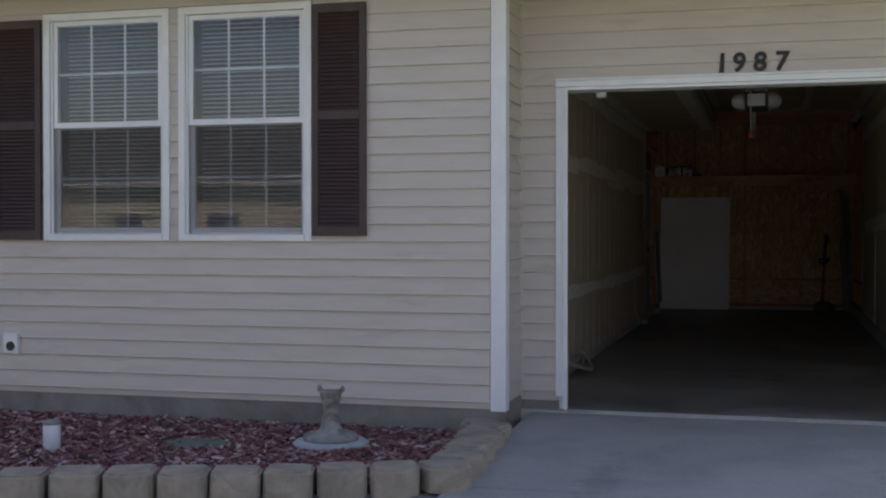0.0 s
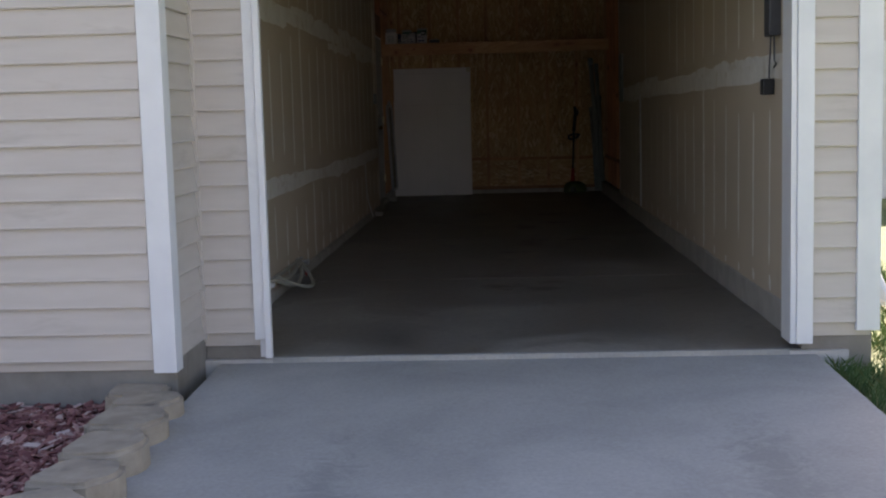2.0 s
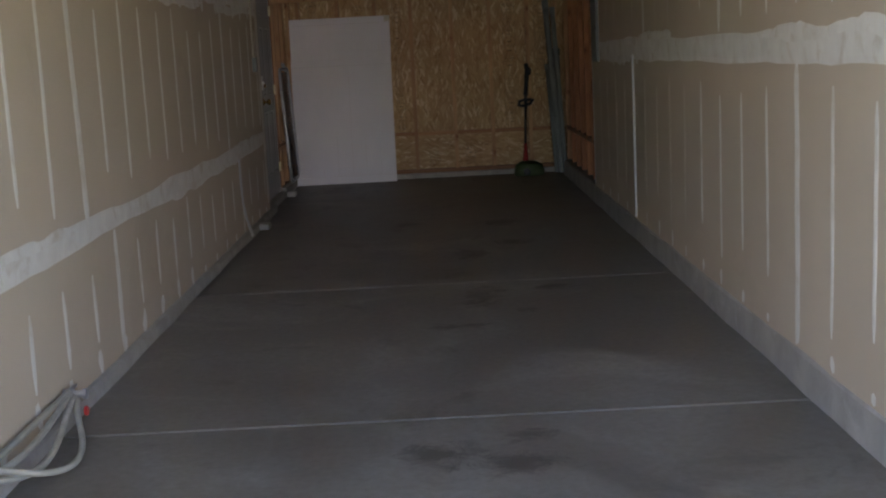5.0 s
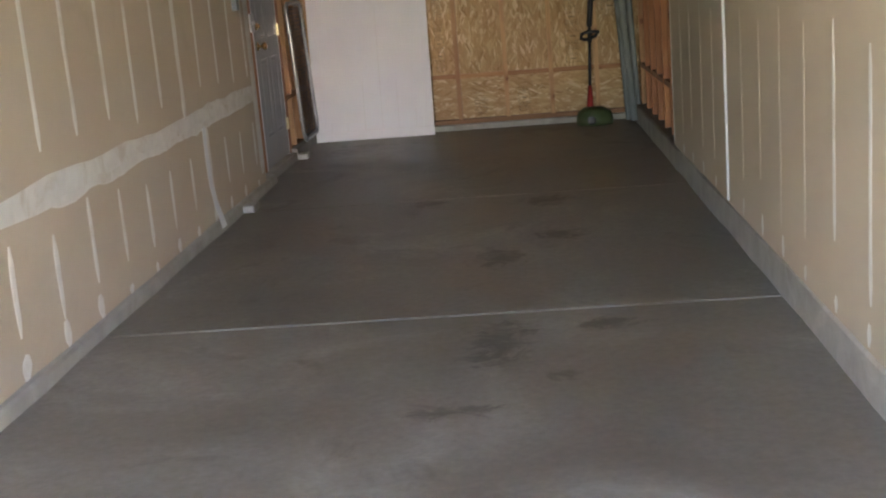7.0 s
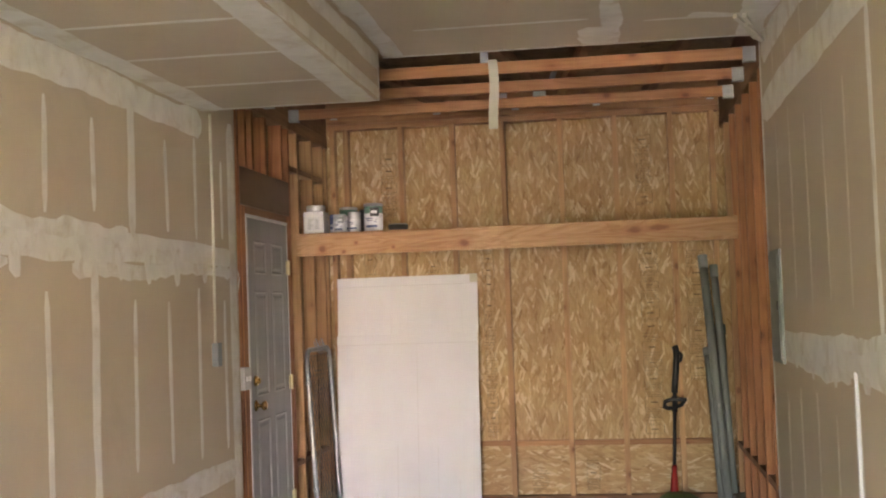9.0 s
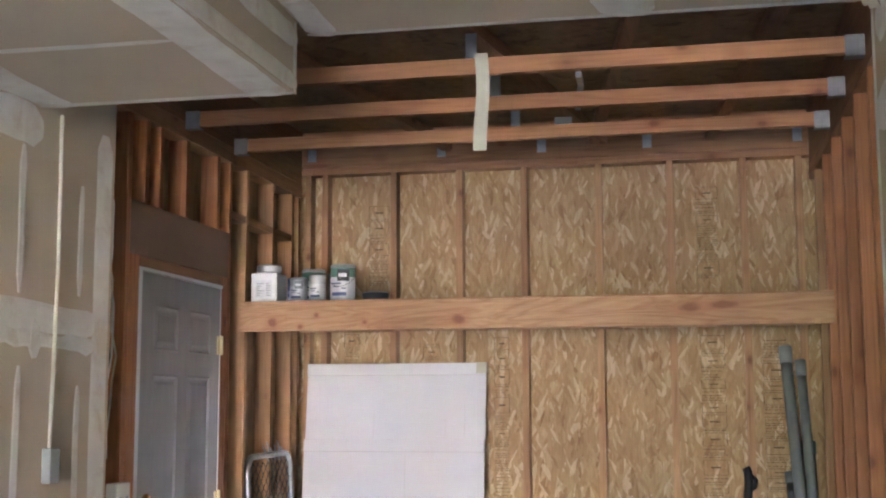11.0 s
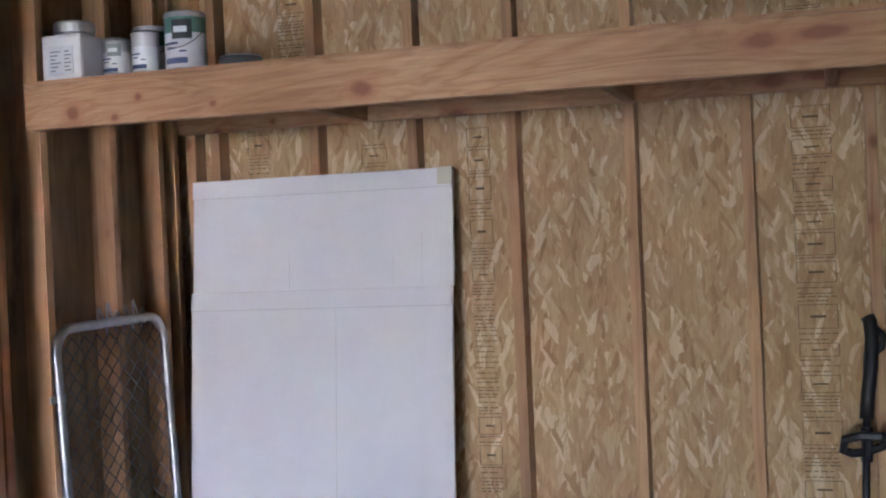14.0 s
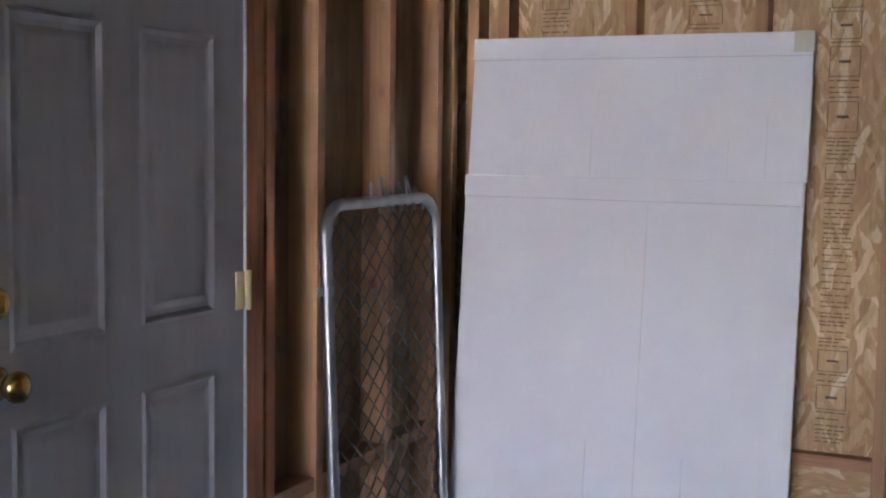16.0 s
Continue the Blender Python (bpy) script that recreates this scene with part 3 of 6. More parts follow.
# west wall: three rows of sheets
for v, w, r in ((0.665, 0.125, 0.22), (1.79, 0.135, 0.30)):
    mud("tape_joint", west, wall_west, 7.6, v, DRY_L - 0.02, v + 0.01, w, seed := seed + 1, rough=r, step=0.16)
for y0, y1, dz in ((12.9, 14.75, 0.085), (14.2, 16.15, -0.075), (10.4, 12.6, 0.06), (8.3, 10.2, -0.06), (12.2, 13.7, -0.08)):
    mud("tape_joint", west, wall_west, y0, 1.79 + dz, y1, 1.79 + dz * 0.8, 0.085, seed := seed + 1, rough=0.5)
for y0, y1, dz in ((8.0, 10.6, 0.06), (12.4, 15.2, -0.055), (14.8, 16.2, 0.05)):
    mud("tape_joint", west, wall_west, y0, 0.67 + dz, y1, 0.67 + dz * 0.6, 0.06, seed := seed + 1, rough=0.5)
mud("tape_joint", west, wall_west, 7.6, SOFF - 0.075, SOFF_Y, SOFF - 0.075, 0.17, seed := seed + 1)
mud("tape_joint", west, wall_west, DRY_L - 0.08, 0.12, DRY_L - 0.08, SOFF, 0.155, seed := seed + 1, rough=0.06)
for k in range(-17, 5):
    y = 14.40 + 0.4064 * k
    if y < 7.7 or y > DRY_L - 0.1:
        continue
    low_seam, mid_seam, top_seam = k in (1, -8), k in (0, -9), k in (1, -8)
    j = lambda a=0.05: rs.uniform(-a, a)
    mud("tape_joint" if low_seam else "screw_line", west, wall_west, y + j(0.012), 0.06 if low_seam else 0.20 + j(0.03), y + j(0.012), 0.62 if low_seam else 0.53 + j(0.05), 0.075 if low_seam else 0.052, seed := seed + 1, rough=0.3)
    mud("tape_joint" if mid_seam else "screw_line", west, wall_west, y + j(0.012), 0.70 if mid_seam else 0.83 + j(0.07), y + j(0.012), 1.75 if mid_seam else 1.60 + j(0.07), 0.085 if mid_seam else 0.050, seed := seed + 1)
    mud("tape_joint" if top_seam else "screw_line", west, wall_west, y + j(0.012), 1.85 if top_seam else 1.90 + j(0.04), y + j(0.012), SOFF - 0.08 if top_seam else 2.33 + j(0.06), 0.09 if top_seam else 0.050, seed := seed + 1)
    mud("compound_dab", west, wall_west, y + j(0.02), 0.06, y + j(0.02), 0.14 + j(0.04), 0.085, seed := seed + 1, rough=0.4, step=0.03)
for y in (13.05, 13.42, 13.75, 14.25, 14.62, 14.95, 15.3, 15.7):
    mud("compound_dab", west, wall_west, y, 1.80, y + rs.uniform(-0.05, 0.05), 1.665 + rs.uniform(-0.02, 0.03), rs.uniform(0.06, 0.12), seed := seed + 1, rough=0.5, step=0.03)
# east wall
for y in (13.2, 13.75, 14.3, 14.75, 15.2):
    mud("compound_dab", east, wall_east, y, 1.29, y + rs.uniform(-0.05, 0.05), 1.19 + rs.uniform(-0.02, 0.02), rs.uniform(0.08, 0.16), seed := seed + 1, rough=0.5, step=0.03)
for v, w, r in ((1.30, 0.15, 0.20), (2.45, 0.17, 0.24)):
    mud("tape_joint", east, wall_east, 7.6, v, DRY_R - 0.02, v - 0.02, w, seed := seed + 1, rough=r, step=0.16)
for y0, y1, dz in ((12.6, 14.3, 0.07), (14.0, 15.9, -0.07), (8.4, 10.8, 0.06)):
    mud("tape_joint", east, wall_east, y0, 1.29 + dz, y1, 1.29 + dz * 0.7, 0.07, seed := seed + 1, rough=0.5)
mud("tape_joint", east, wall_east, 7.6, CEIL - 0.07, DRY_R - 0.1, CEIL - 0.07, 0.16, seed := seed + 1)
mud("tape_joint", east, wall_east, DRY_R - 0.03, 0.17, DRY_R - 0.03, CEIL, 0.06, seed := seed + 1, rough=0.06)
for k in range(-7, 15):
    y = 10.25 + 0.4064 * k
    if y < 7.7 or y > DRY_R - 0.1:
        continue
    low_seam, top_seam = k in (0, 9), k in (3, 8)
    # Lines further in are narrower and in a tanner compound.
    wide, coat_ = (0.044, M_MUD) if k < 5 else (0.034, M_MUD_TAN)
    mud("tape_joint" if low_seam else "screw_line", east, wall_east, y + j(0.012), 0.17 if low_seam else 0.34 + j(0.07), y + j(0.012), 1.24 if low_seam else 1.10 + j(0.06), 0.075 if low_seam else wide, seed := seed + 1, coat=M_MUD if low_seam else coat_)
    mud("tape_joint" if top_seam else "screw_line", east, wall_east, y + j(0.012), 1.36 if top_seam else 1.46 + j(0.05), y + j(0.012), 2.38 if top_seam else 2.24 + j(0.08), 0.07 if top_seam else wide, seed := seed + 1, coat=M_MUD if top_seam else coat_)
    if k == 9:
        mud("tape_bead", east, wall_east, y, 0.16, y - 0.005, 1.25, 0.05, seed := seed + 1, coat=M_WHITE, rough=0.12, thick=0.009)
    mud("screw_line", east, wall_east, y + j(0.012), 2.53, y + j(0.012), 2.68, 0.034, seed := seed + 1, coat=M_MUD_TAN)
    mud("compound_dab", east, wall_east, y + j(0.02), 0.16, y + j(0.02), 0.225 + j(0.03), 0.06, seed := seed + 1)

# ceiling and the boxed-down duct chase
ceiling = solid("ceiling", boxes((SOFF_X + 0.012, RIGHT, 7.6, CEIL_Y, CEIL, CEIL + 0.03)), M_PAPER, "tan drywall ceiling with white taped joints", "ceiling")
chase = solid("ceiling_chase", boxes((LEFT, SOFF_X, 7.6, SOFF_Y, SOFF, SOFF + 0.04), (SOFF_X - 0.04, SOFF_X, 7.6, SOFF_Y, SOFF + 0.04, CEIL + 0.03)), M_PAPER, "boxed-down tan drywall duct chase under the ceiling", "ceiling")
bm = bmesh.new()
for y in (8.2, 9.6, 11.0, 12.4, 13.87, 14.45, 15.07):
    strip(bm, under(SOFF), y, -1.25, y, -0.60, 0.045, int(y * 10))
strip(bm, under(SOFF), 7.6, LEFT + 0.075, SOFF_Y, LEFT + 0.075, 0.15, 71)
strip(bm, under(SOFF), 7.6, SOFF_X - 0.085, SOFF_Y, SOFF_X - 0.085, 0.17, 72, rough=0.08)
strip(bm, under(SOFF), SOFF_Y - 0.025, LEFT, SOFF_Y - 0.025, SOFF_X, 0.05, 73, rough=0.05)
strip(bm, soffit_side, 7.6, SOFF + 0.035, SOFF_Y, SOFF + 0.035, 0.07, 74, rough=0.05)
strip(bm, soffit_side, 7.6, CEIL - 0.05, SOFF_Y, CEIL - 0.05, 0.09, 75)
strip(bm, soffit_side, SOFF_Y - 0.02, SOFF, SOFF_Y - 0.02, CEIL, 0.04, 76, rough=0.05)
part("tape_joint", bm, M_MUD, chase)
bm = bmesh.new()
for y in (8.4, 9.6, 10.9, 12.1, 13.3, 14.2, 15.29):
    strip(bm, under(CEIL), y, -0.2, y, 0.60, 0.035, int(y * 10) + 3)
    strip(bm, under(CEIL), y + 0.1, 0.85, y + 0.1, 1.25, 0.035, int(y * 10) + 4)
strip(bm, under(CEIL), 7.6, 0.70, CEIL_Y, 0.70, 0.10, 81, rough=0.3)
strip(bm, under(CEIL), 7.6, RIGHT - 0.08, CEIL_Y, RIGHT - 0.08, 0.16, 82)
strip(bm, under(CEIL), 7.6, SOFF_X + 0.07, CEIL_Y, SOFF_X + 0.07, 0.11, 84)
strip(bm, under(CEIL), 15.45, 0.64, CEIL_Y, 0.66, 0.22, 85, rough=0.25)
strip(bm, under(CEIL), 15.32, 1.05, 15.42, 1.36, 0.12, 86, rough=0.4)
strip(bm, under(CEIL), CEIL_Y - 0.02, SOFF_X, CEIL_Y - 0.02, RIGHT, 0.04, 83, rough=0.05)
part("tape_joint", bm, M_MUD, ceiling)

# ---- unfinished end: sheathing, studs, plates ----
wall_north = solid("wall_north", boxes((-1.75, 1.8, BACK + 0.089, BACK + 0.103, 0.48, 3.15)), M_OSB, "bare strand board sheathing between open studs", "wall")
part("lower_sheet", boxes((-1.75, 1.8, BACK + 0.089, BACK + 0.103, 0.05, 0.478)), M_OSB_LEVEL, wall_north, "strand board with level strands")
# The last box is an unseen backing, added to stop sun leaking in.
wall_west_end = solid("wall_west_end", boxes((BAY_L - 0.11, BAY_L - 0.09, 17.56, BACK + 0.089, 0.05, 3.15), (BAY_L - 0.11, BAY_L - 0.09, DRY_L - 0.1, 17.56, 2.10, 3.15), (BAY_L - 0.11, BAY_L - 0.09, DRY_L - 0.1, 16.6, 0.05, 2.10), (BAY_L - 0.16, BAY_L - 0.13, DRY_L - 0.15, BACK + 0.1, -0.1, 3.15)), M_OLDWOOD, "brown weathered sheathing behind open studs", "wall")
solid("wall_east_end", boxes((BAY_R + 0.09, BAY_R + 0.11, DRY_R - 0.1, BACK + 0.089, 0.05, 3.15)), M_OLDWOOD, "brown weathered sheathing behind open studs", "wall")

framing = thing("end_wall_framing", "open fir studs and blocking of the end wall", "framing", kind="structure")
north_studs = [-1.405, -1.30, -0.88, -0.487, -0.108, 0.319, 0.72, 1.122, 1.42]
for x in north_studs:
    part("stud", boxes((x - 0.019, x + 0.019, BACK, BACK + 0.089, 0.088, 2.86), bevel=0.003), M_STUD, framing)
for a, b in zip(north_studs[1:], north_studs[2:]):
    z = 0.475 - 0.012 * (a + 1.3) / 2.4
    part("blocking", boxes((a + 0.019, b - 0.019, BACK + 0.045, BACK + 0.089, z - 0.019, z + 0.019), bevel=0.003), M_CHORD, framing)
part("sole_plate", boxes((BAY_L, BAY_R, BACK - 0.002, BACK + 0.089, 0.05, 0.088), bevel=0.003), M_PLATE, framing)
part("top_plate", boxes((BAY_L, BAY_R, BACK - 0.002, BACK + 0.089, 2.86, 2.90), bevel=0.003), M_PLATE, framing)
part("rim_board", boxes((BAY_L, BAY_R, BACK - 0.004, BACK + 0.089, 2.903, 3.15), bevel=0.003), M_PLATE, framing)

west_frame = thing("west_end_framing", "reddish fir studs with blocking round the side door", "framing", kind="structure")
for y, z0, z1, m in ((16.36, 0.1, 2.72, M_STUD_RED), (16.535, 0.07, 2.72, M_STUD_RED),
                     (17.655, 0.09, 2.72, M_STUD_RED), (17.895, 0.09, 2.72, M_STUD), (18.30, 0.09, 2.72, M_STUD), (18.63, 0.09, 2.72, M_STUD), (18.745, 0.09, 2.72, M_STUD),
                     (16.70, 2.36, 2.72, M_STUD_RED), (16.84, 2.36, 2.72, M_STUD_RED), (17.12, 2.36, 2.72, M_STUD_RED), (17.495, 2.36, 2.72, M_STUD_RED)):
    part("stud", boxes((BAY_L - 0.089, BAY_L, y - 0.019, y + 0.019, z0, z1), bevel=0.003), m, west_frame)
for y0, y1 in ((17.676, 17.874), (17.916, 18.279), (18.321, 18.609)):
    part("blocking", boxes((BAY_L - 0.075, BAY_L - 0.004, y0, y1, 0.475, 0.513), bevel=0.003), M_PLATE_Y, west_frame)
    part("blocking", boxes((BAY_L - 0.089, BAY_L - 0.002, y0, y1, 2.44, 2.478), bevel=0.003), M_PLATE_Y, west_frame)
part("header", boxes((BAY_L - 0.089, BAY_L + 0.002, 16.556, 17.634, 2.133, 2.357), bevel=0.004), M_HEADER, west_frame, "dirty brown header board over the door")
part("top_plate", boxes((BAY_L - 0.089, BAY_L, DRY_L - 0.1, BACK - 0.006, 2.723, 2.80), bevel=0.003), M_PLATE_Y, west_frame)
part("rim_board", boxes((BAY_L - 0.089, BAY_L - 0.004, DRY_L - 0.1, BACK - 0.006, 2.803, 3.15), bevel=0.003), M_PLATE_Y, west_frame)
part("sole_plate", boxes((BAY_L - 0.089, BAY_L, 17.63, BACK - 0.006, 0.05, 0.088), bevel=0.003), M_PLATE_Y, west_frame)

east_frame = thing("east_end_framing", "orange fir studs with low blocking beside the pipes", "framing", kind="structure")
y = 16.06
while y < 18.75:
    part("stud", boxes((BAY_R, BAY_R + 0.089, y - 0.019, y + 0.019, 0.09, 2.72), bevel=0.003), M_STUD_RED if y < 18.2 else M_STUD, east_frame)
    if y < 18.2:
        part("blocking", boxes((BAY_R + 0.003, BAY_R + 0.089, y + 0.02, y + 0.385, 0.465, 0.503), bevel=0.003), M_PLATE_Y, east_frame)
    y += 0.4064
part("top_plate", boxes((BAY_R, BAY_R + 0.089, DRY_R - 0.1, BACK - 0.006, 2.723, 2.80), bevel=0.003), M_PLATE_Y, east_frame)
part("rim_board", boxes((BAY_R + 0.004, BAY_R + 0.089, DRY_R - 0.1, BACK - 0.006, 2.803, 3.15), bevel=0.003), M_PLATE_Y, east_frame)
part("sole_plate", boxes((BAY_R, BAY_R + 0.089, DRY_R, BACK - 0.006, 0.05, 0.088), bevel=0.003), M_PLATE_Y, east_frame)

# floor trusses overhead
for x0, x1 in ((-1.1, -0.55), (-0.2, 0.35), (0.75, 0.3), (1.3, 0.95)):
    bm = bmesh.new()
    tube(bm, [(x0, 15.9, 3.075), (x1, 18.78, 3.0)], 0.042, 4)
    solid("rafter", bm, M_PLATE_Y, "brown rafter in the roof space over the joists", "rafter", "structure")
solid("subfloor", boxes((-1.75, 1.8, 15.6, 18.9, 3.12, 3.14)), M_OLDWOOD, "brown boards over the open joists", "ceiling")
for y in (16.50, 17.10, 17.71):
    tr = thing("ceiling_joist", "knotty fir joist hung between the side walls", "joist", "joists over the unfinished end")
    part("timber", boxes((BAY_L, BAY_R, y - 0.019, y + 0.019, 2.782, 2.848), bevel=0.004), M_JOIST, tr)
    for x in (BAY_L + 0.035, BAY_R - 0.035):
        part("hanger", boxes((x - 0.035, x + 0.035, y - 0.024, y - 0.0195, 2.77, 2.85), (x - 0.035, x + 0.035, y - 0.024, y + 0.024, 2.768, 2.774)), M_TUBE, tr, "galvanised joist hanger")
    part("clip", boxes((-0.02, 0.025, y + 0.0195, y + 0.023, 2.80, 2.96), bevel=0.001), M_STEEL, tr, "galvanised clip")
for i, x in enumerate((-1.38, -0.59, 0.0, 0.60, 1.42)):
    solid("framing_clip", boxes((x - 0.025, x + 0.025, BACK - 0.03, BACK - 0.006, 2.94, 2.943), (x - 0.025, x + 0.025, BACK - 0.009, BACK - 0.006, 2.94, 3.02), (x - 0.025, x + 0.025, BACK - 0.03, BACK - 0.006, 2.98, 2.983)), M_STEEL, "small galvanised framing clip on the rim board", "clip", "", group="clips on the rim board")

# ---- front: garage wall, house wall ----
COURSE, SID_Z0 = 0.1145, 0.10


def siding(parent, axis, a0, a1, face, z0, z1, holes=(), out=-1):
    """Lapped courses on a wall: along x on a face y (axis 0), or along y on a face x (axis 1)."""
    z = z0
    cache = {}
    while z < z1 - 0.01:
        h = min(COURSE, z1 - z)
        spans = [(a0, a1)]
        for b0, b1, c0, c1 in holes:
            if c0 < z + h * 0.5 < c1:
                cut = []
                for s0, s1 in spans:
                    if b1 <= s0 or b0 >= s1:
                        cut.append((s0, s1))
                    else:
                        if b0 > s0:
                            cut.append((s0, b0))
                        if b1 < s1:
                            cut.append((b1, s1))
                spans = cut
        for s0, s1 in spans:
            key = (round(s0, 3), round(s1, 3), round(h, 3))
            if key not in cache:
                bm = bmesh.new()
                prof = [(face, 0), (face + out * 0.019, 0), (face + out * 0.0205, 0.006), (face + out * 0.0185, 0.012), (face + out * 0.003, h - 0.001), (face, h - 0.001)]
                if axis == 0:
                    prism(bm, prof, 0, s0, s1)
                else:
                    prism(bm, [(p, q) for p, q in prof], 1, s0, s1)
                cache[key] = mesh_of("siding_course", bm, M_SIDING)
            shared("siding_course", cache[key], parent, (0, 0, z))
        z += COURSE


WIN = [(-4.665, -3.69), (-3.62, -2.65)]
WZ0, WZ1 = 1.135, 2.725
front = solid("wall_south", boxes((-9, WIN[0][0], HOUSE_Y, HOUSE_Y + 0.15, 0.06, 3.0), (WIN[1][1], -1.36, HOUSE_Y, HOUSE_Y + 0.15, 0.06, 3.0), (WIN[0][0], WIN[1][1], HOUSE_Y, HOUSE_Y + 0.15, 0.06, WZ0), (WIN[0][0], WIN[1][1], HOUSE_Y, HOUSE_Y + 0.15, WZ1, 3.0), (WIN[0][1], WIN[1][0], HOUSE_Y, HOUSE_Y + 0.15, WZ0, WZ1)), M_SIDING, "beige vinyl-sided house wall with lapped courses", "wall")
siding(front, 0, -9, -1.44, HOUSE_Y, SID_Z0, 2.86, [(w0 + 0.02, w1 - 0.02, WZ0, WZ1) for w0, w1 in WIN])
ret = solid("wall_return", boxes((-1.50, -1.36, HOUSE_Y + 0.151, GAR_Y + 0.14, 0.06, 3.0)), M_SIDING, "narrow sided return wall between house and garage", "wall")
siding(ret, 1, HOUSE_Y + 0.06, GAR_Y - 0.02, -1.36, SID_Z0, 2.86, out=1)
gar = solid("wall_garage_front", boxes((-1.359, OPEN_L - 0.062, GAR_Y, GAR_Y + 0.14, 0.06, 3.0), (OPEN_R + 0.02, 1.72, GAR_Y, GAR_Y + 0.14, 0.06, 3.0), (OPEN_L - 0.062, OPEN_R + 0.02, GAR_Y, GAR_Y + 0.14, OPEN_H + 0.021, 3.0)), M_SIDING, "beige vinyl-sided garage front round the open doorway", "wall")
siding(gar, 0, -1.34, 1.66, GAR_Y, SID_Z0 + 0.02, 2.86, [(OPEN_L - 0.06, OPEN_R + 0.06, -1, OPEN_H + 0.05)])
solid("foundation_south", boxes((-9, -1.345, HOUSE_Y + 0.012, HOUSE_Y + 0.2, -0.4, 0.098), bevel=0.004), M_FOUND, "low concrete foundation under the siding", "foundation")
solid("foundation_garage", boxes((-1.343, OPEN_L - 0.061, GAR_Y + 0.012, GAR_Y + 0.2, -0.4, 0.118), bevel=0.004), M_FOUND, "low concrete foundation under the siding", "foundation")
solid("foundation_return", boxes((-1.50, -1.345, HOUSE_Y + 0.202, GAR_Y + 0.2, -0.4, 0.098)), M_FOUND, "low concrete foundation under the siding", "foundation")
solid("foundation_east", boxes((OPEN_R + 0.06, 1.73, GAR_Y + 0.012, GAR_Y + 0.2, -0.4, 0.118), bevel=0.004), M_FOUND, "low concrete foundation under the siding", "foundation")
solid("side_wall", boxes((1.70, 1.73, GAR_Y + 0.15, 19.0, -0.3, 3.0)), M_SIDING, "beige outer side wall of the garage", "wall")
# corner boards, casing
solid("corner_board", boxes((-1.435, -1.335, HOUSE_Y - 0.028, HOUSE_Y, 0.05, 2.86), (-1.359, -1.335, HOUSE_Y, HOUSE_Y + 0.075, 0.05, 2.86), bevel=0.003), M_WHITE, "white corner board on the house corner", "trim")
solid("corner_board", boxes((1.65, 1.755, GAR_Y - 0.028, GAR_Y, 0.085, 2.86), (1.731, 1.755, GAR_Y, GAR_Y + 0.09, 0.085, 2.86), bevel=0.003), M_WHITE, "white corner board on the garage corner", "trim")
solid("inside_corner_strip", boxes((-1.359, -1.335, GAR_Y - 0.024, GAR_Y - 0.001, 0.085, 2.86), bevel=0.003), M_SIDING, "beige strip in the inner corner", "trim")
casing = thing("door_casing", "white painted casing round the garage doorway", "trim", kind="structure")
part("jamb", boxes((OPEN_L - 0.06, OPEN_L - 0.031, GAR_Y + 0.001, GAR_Y + 0.15, 0.004, OPEN_H), bevel=0.002), M_WHITE, casing)
part("jamb", boxes((OPEN_R, OPEN_R + 0.025, GAR_Y - 0.03, GAR_Y + 0.15, 0.03, OPEN_H), bevel=0.002), M_WHITE, casing)
part("head", boxes((OPEN_L - 0.06, OPEN_R + 0.025, GAR_Y - 0.03, GAR_Y + 0.15, OPEN_H, OPEN_H + 0.02), bevel=0.002), M_WHITE, casing)
part("brickmould", boxes((OPEN_L - 0.080, OPEN_L - 0.031, GAR_Y - 0.026, GAR_Y, 0.09, OPEN_H + 0.02), (OPEN_L - 0.03, OPEN_L, GAR_Y - 0.04, GAR_Y, 0.004, OPEN_H), bevel=0.003), M_WHITE, casing)
part("brickmould", boxes((OPEN_R + 0.026, OPEN_R + 0.10, GAR_Y - 0.04, GAR_Y, 0.03, OPEN_H + 0.02), bevel=0.003), M_WHITE, casing)
part("brickmould", boxes((OPEN_L - 0.08, OPEN_R + 0.10, GAR_Y - 0.038, GAR_Y, OPEN_H + 0.022, OPEN_H + 0.062), (OPEN_L - 0.08, OPEN_R + 0.10, GAR_Y - 0.05, GAR_Y - 0.02, OPEN_H + 0.062, OPEN_H + 0.077), bevel=0.003), M_WHITE, casing)

# roof and eaves; the roof is unseen and sized to shade the driveway
roof = thing("roof", "unseen grey shingled gable roof, sized to shade the driveway", "roof", kind="structure")
bm = bmesh.new()
prism(bm, [(6.35, 2.95), (12.7, 6.6), (19.4, 2.95), (19.4, 3.1), (12.7, 6.8), (6.35, 3.1)], 0, -12, 2.1)
part("shingles", bm, M_ROOF, roof)
bm = bmesh.new()
prism(bm, [(6.9, 3.02), (18.9, 3.02), (12.7, 6.6)], 0, 1.72, 1.78)
part("gable", bm, M_SIDING, roof)
part("soffit", boxes((-12, 2.1, 6.40, HOUSE_Y - 0.002, 2.865, 2.885), (-1.33, 2.1, HOUSE_Y, GAR_Y - 0.02, 2.865, 2.885)), M_SOFFIT, roof, "cream soffit under the eave")
part("fascia", boxes((-12, 2.1, 6.36, 6.39, 2.86, 3.0), bevel=0.003), M_WHITE, roof)
solid("attic_floor", boxes((-12, 1.7, 6.95, 19.0, 3.172, 3.2)), M_OLDWOOD, "boards over the rooms, out of sight", "ceiling")
solid("house_back_wall", boxes((-12, -1.62, 10.5, 10.6, -0.3, 3.17), (-12, -11.9, 7.1, 10.5, -0.3, 3.17), (-1.75, -1.62, 7.1, 10.5, 0, 3.17)), M_ROOM, "plain inner room walls behind the windows", "wall")
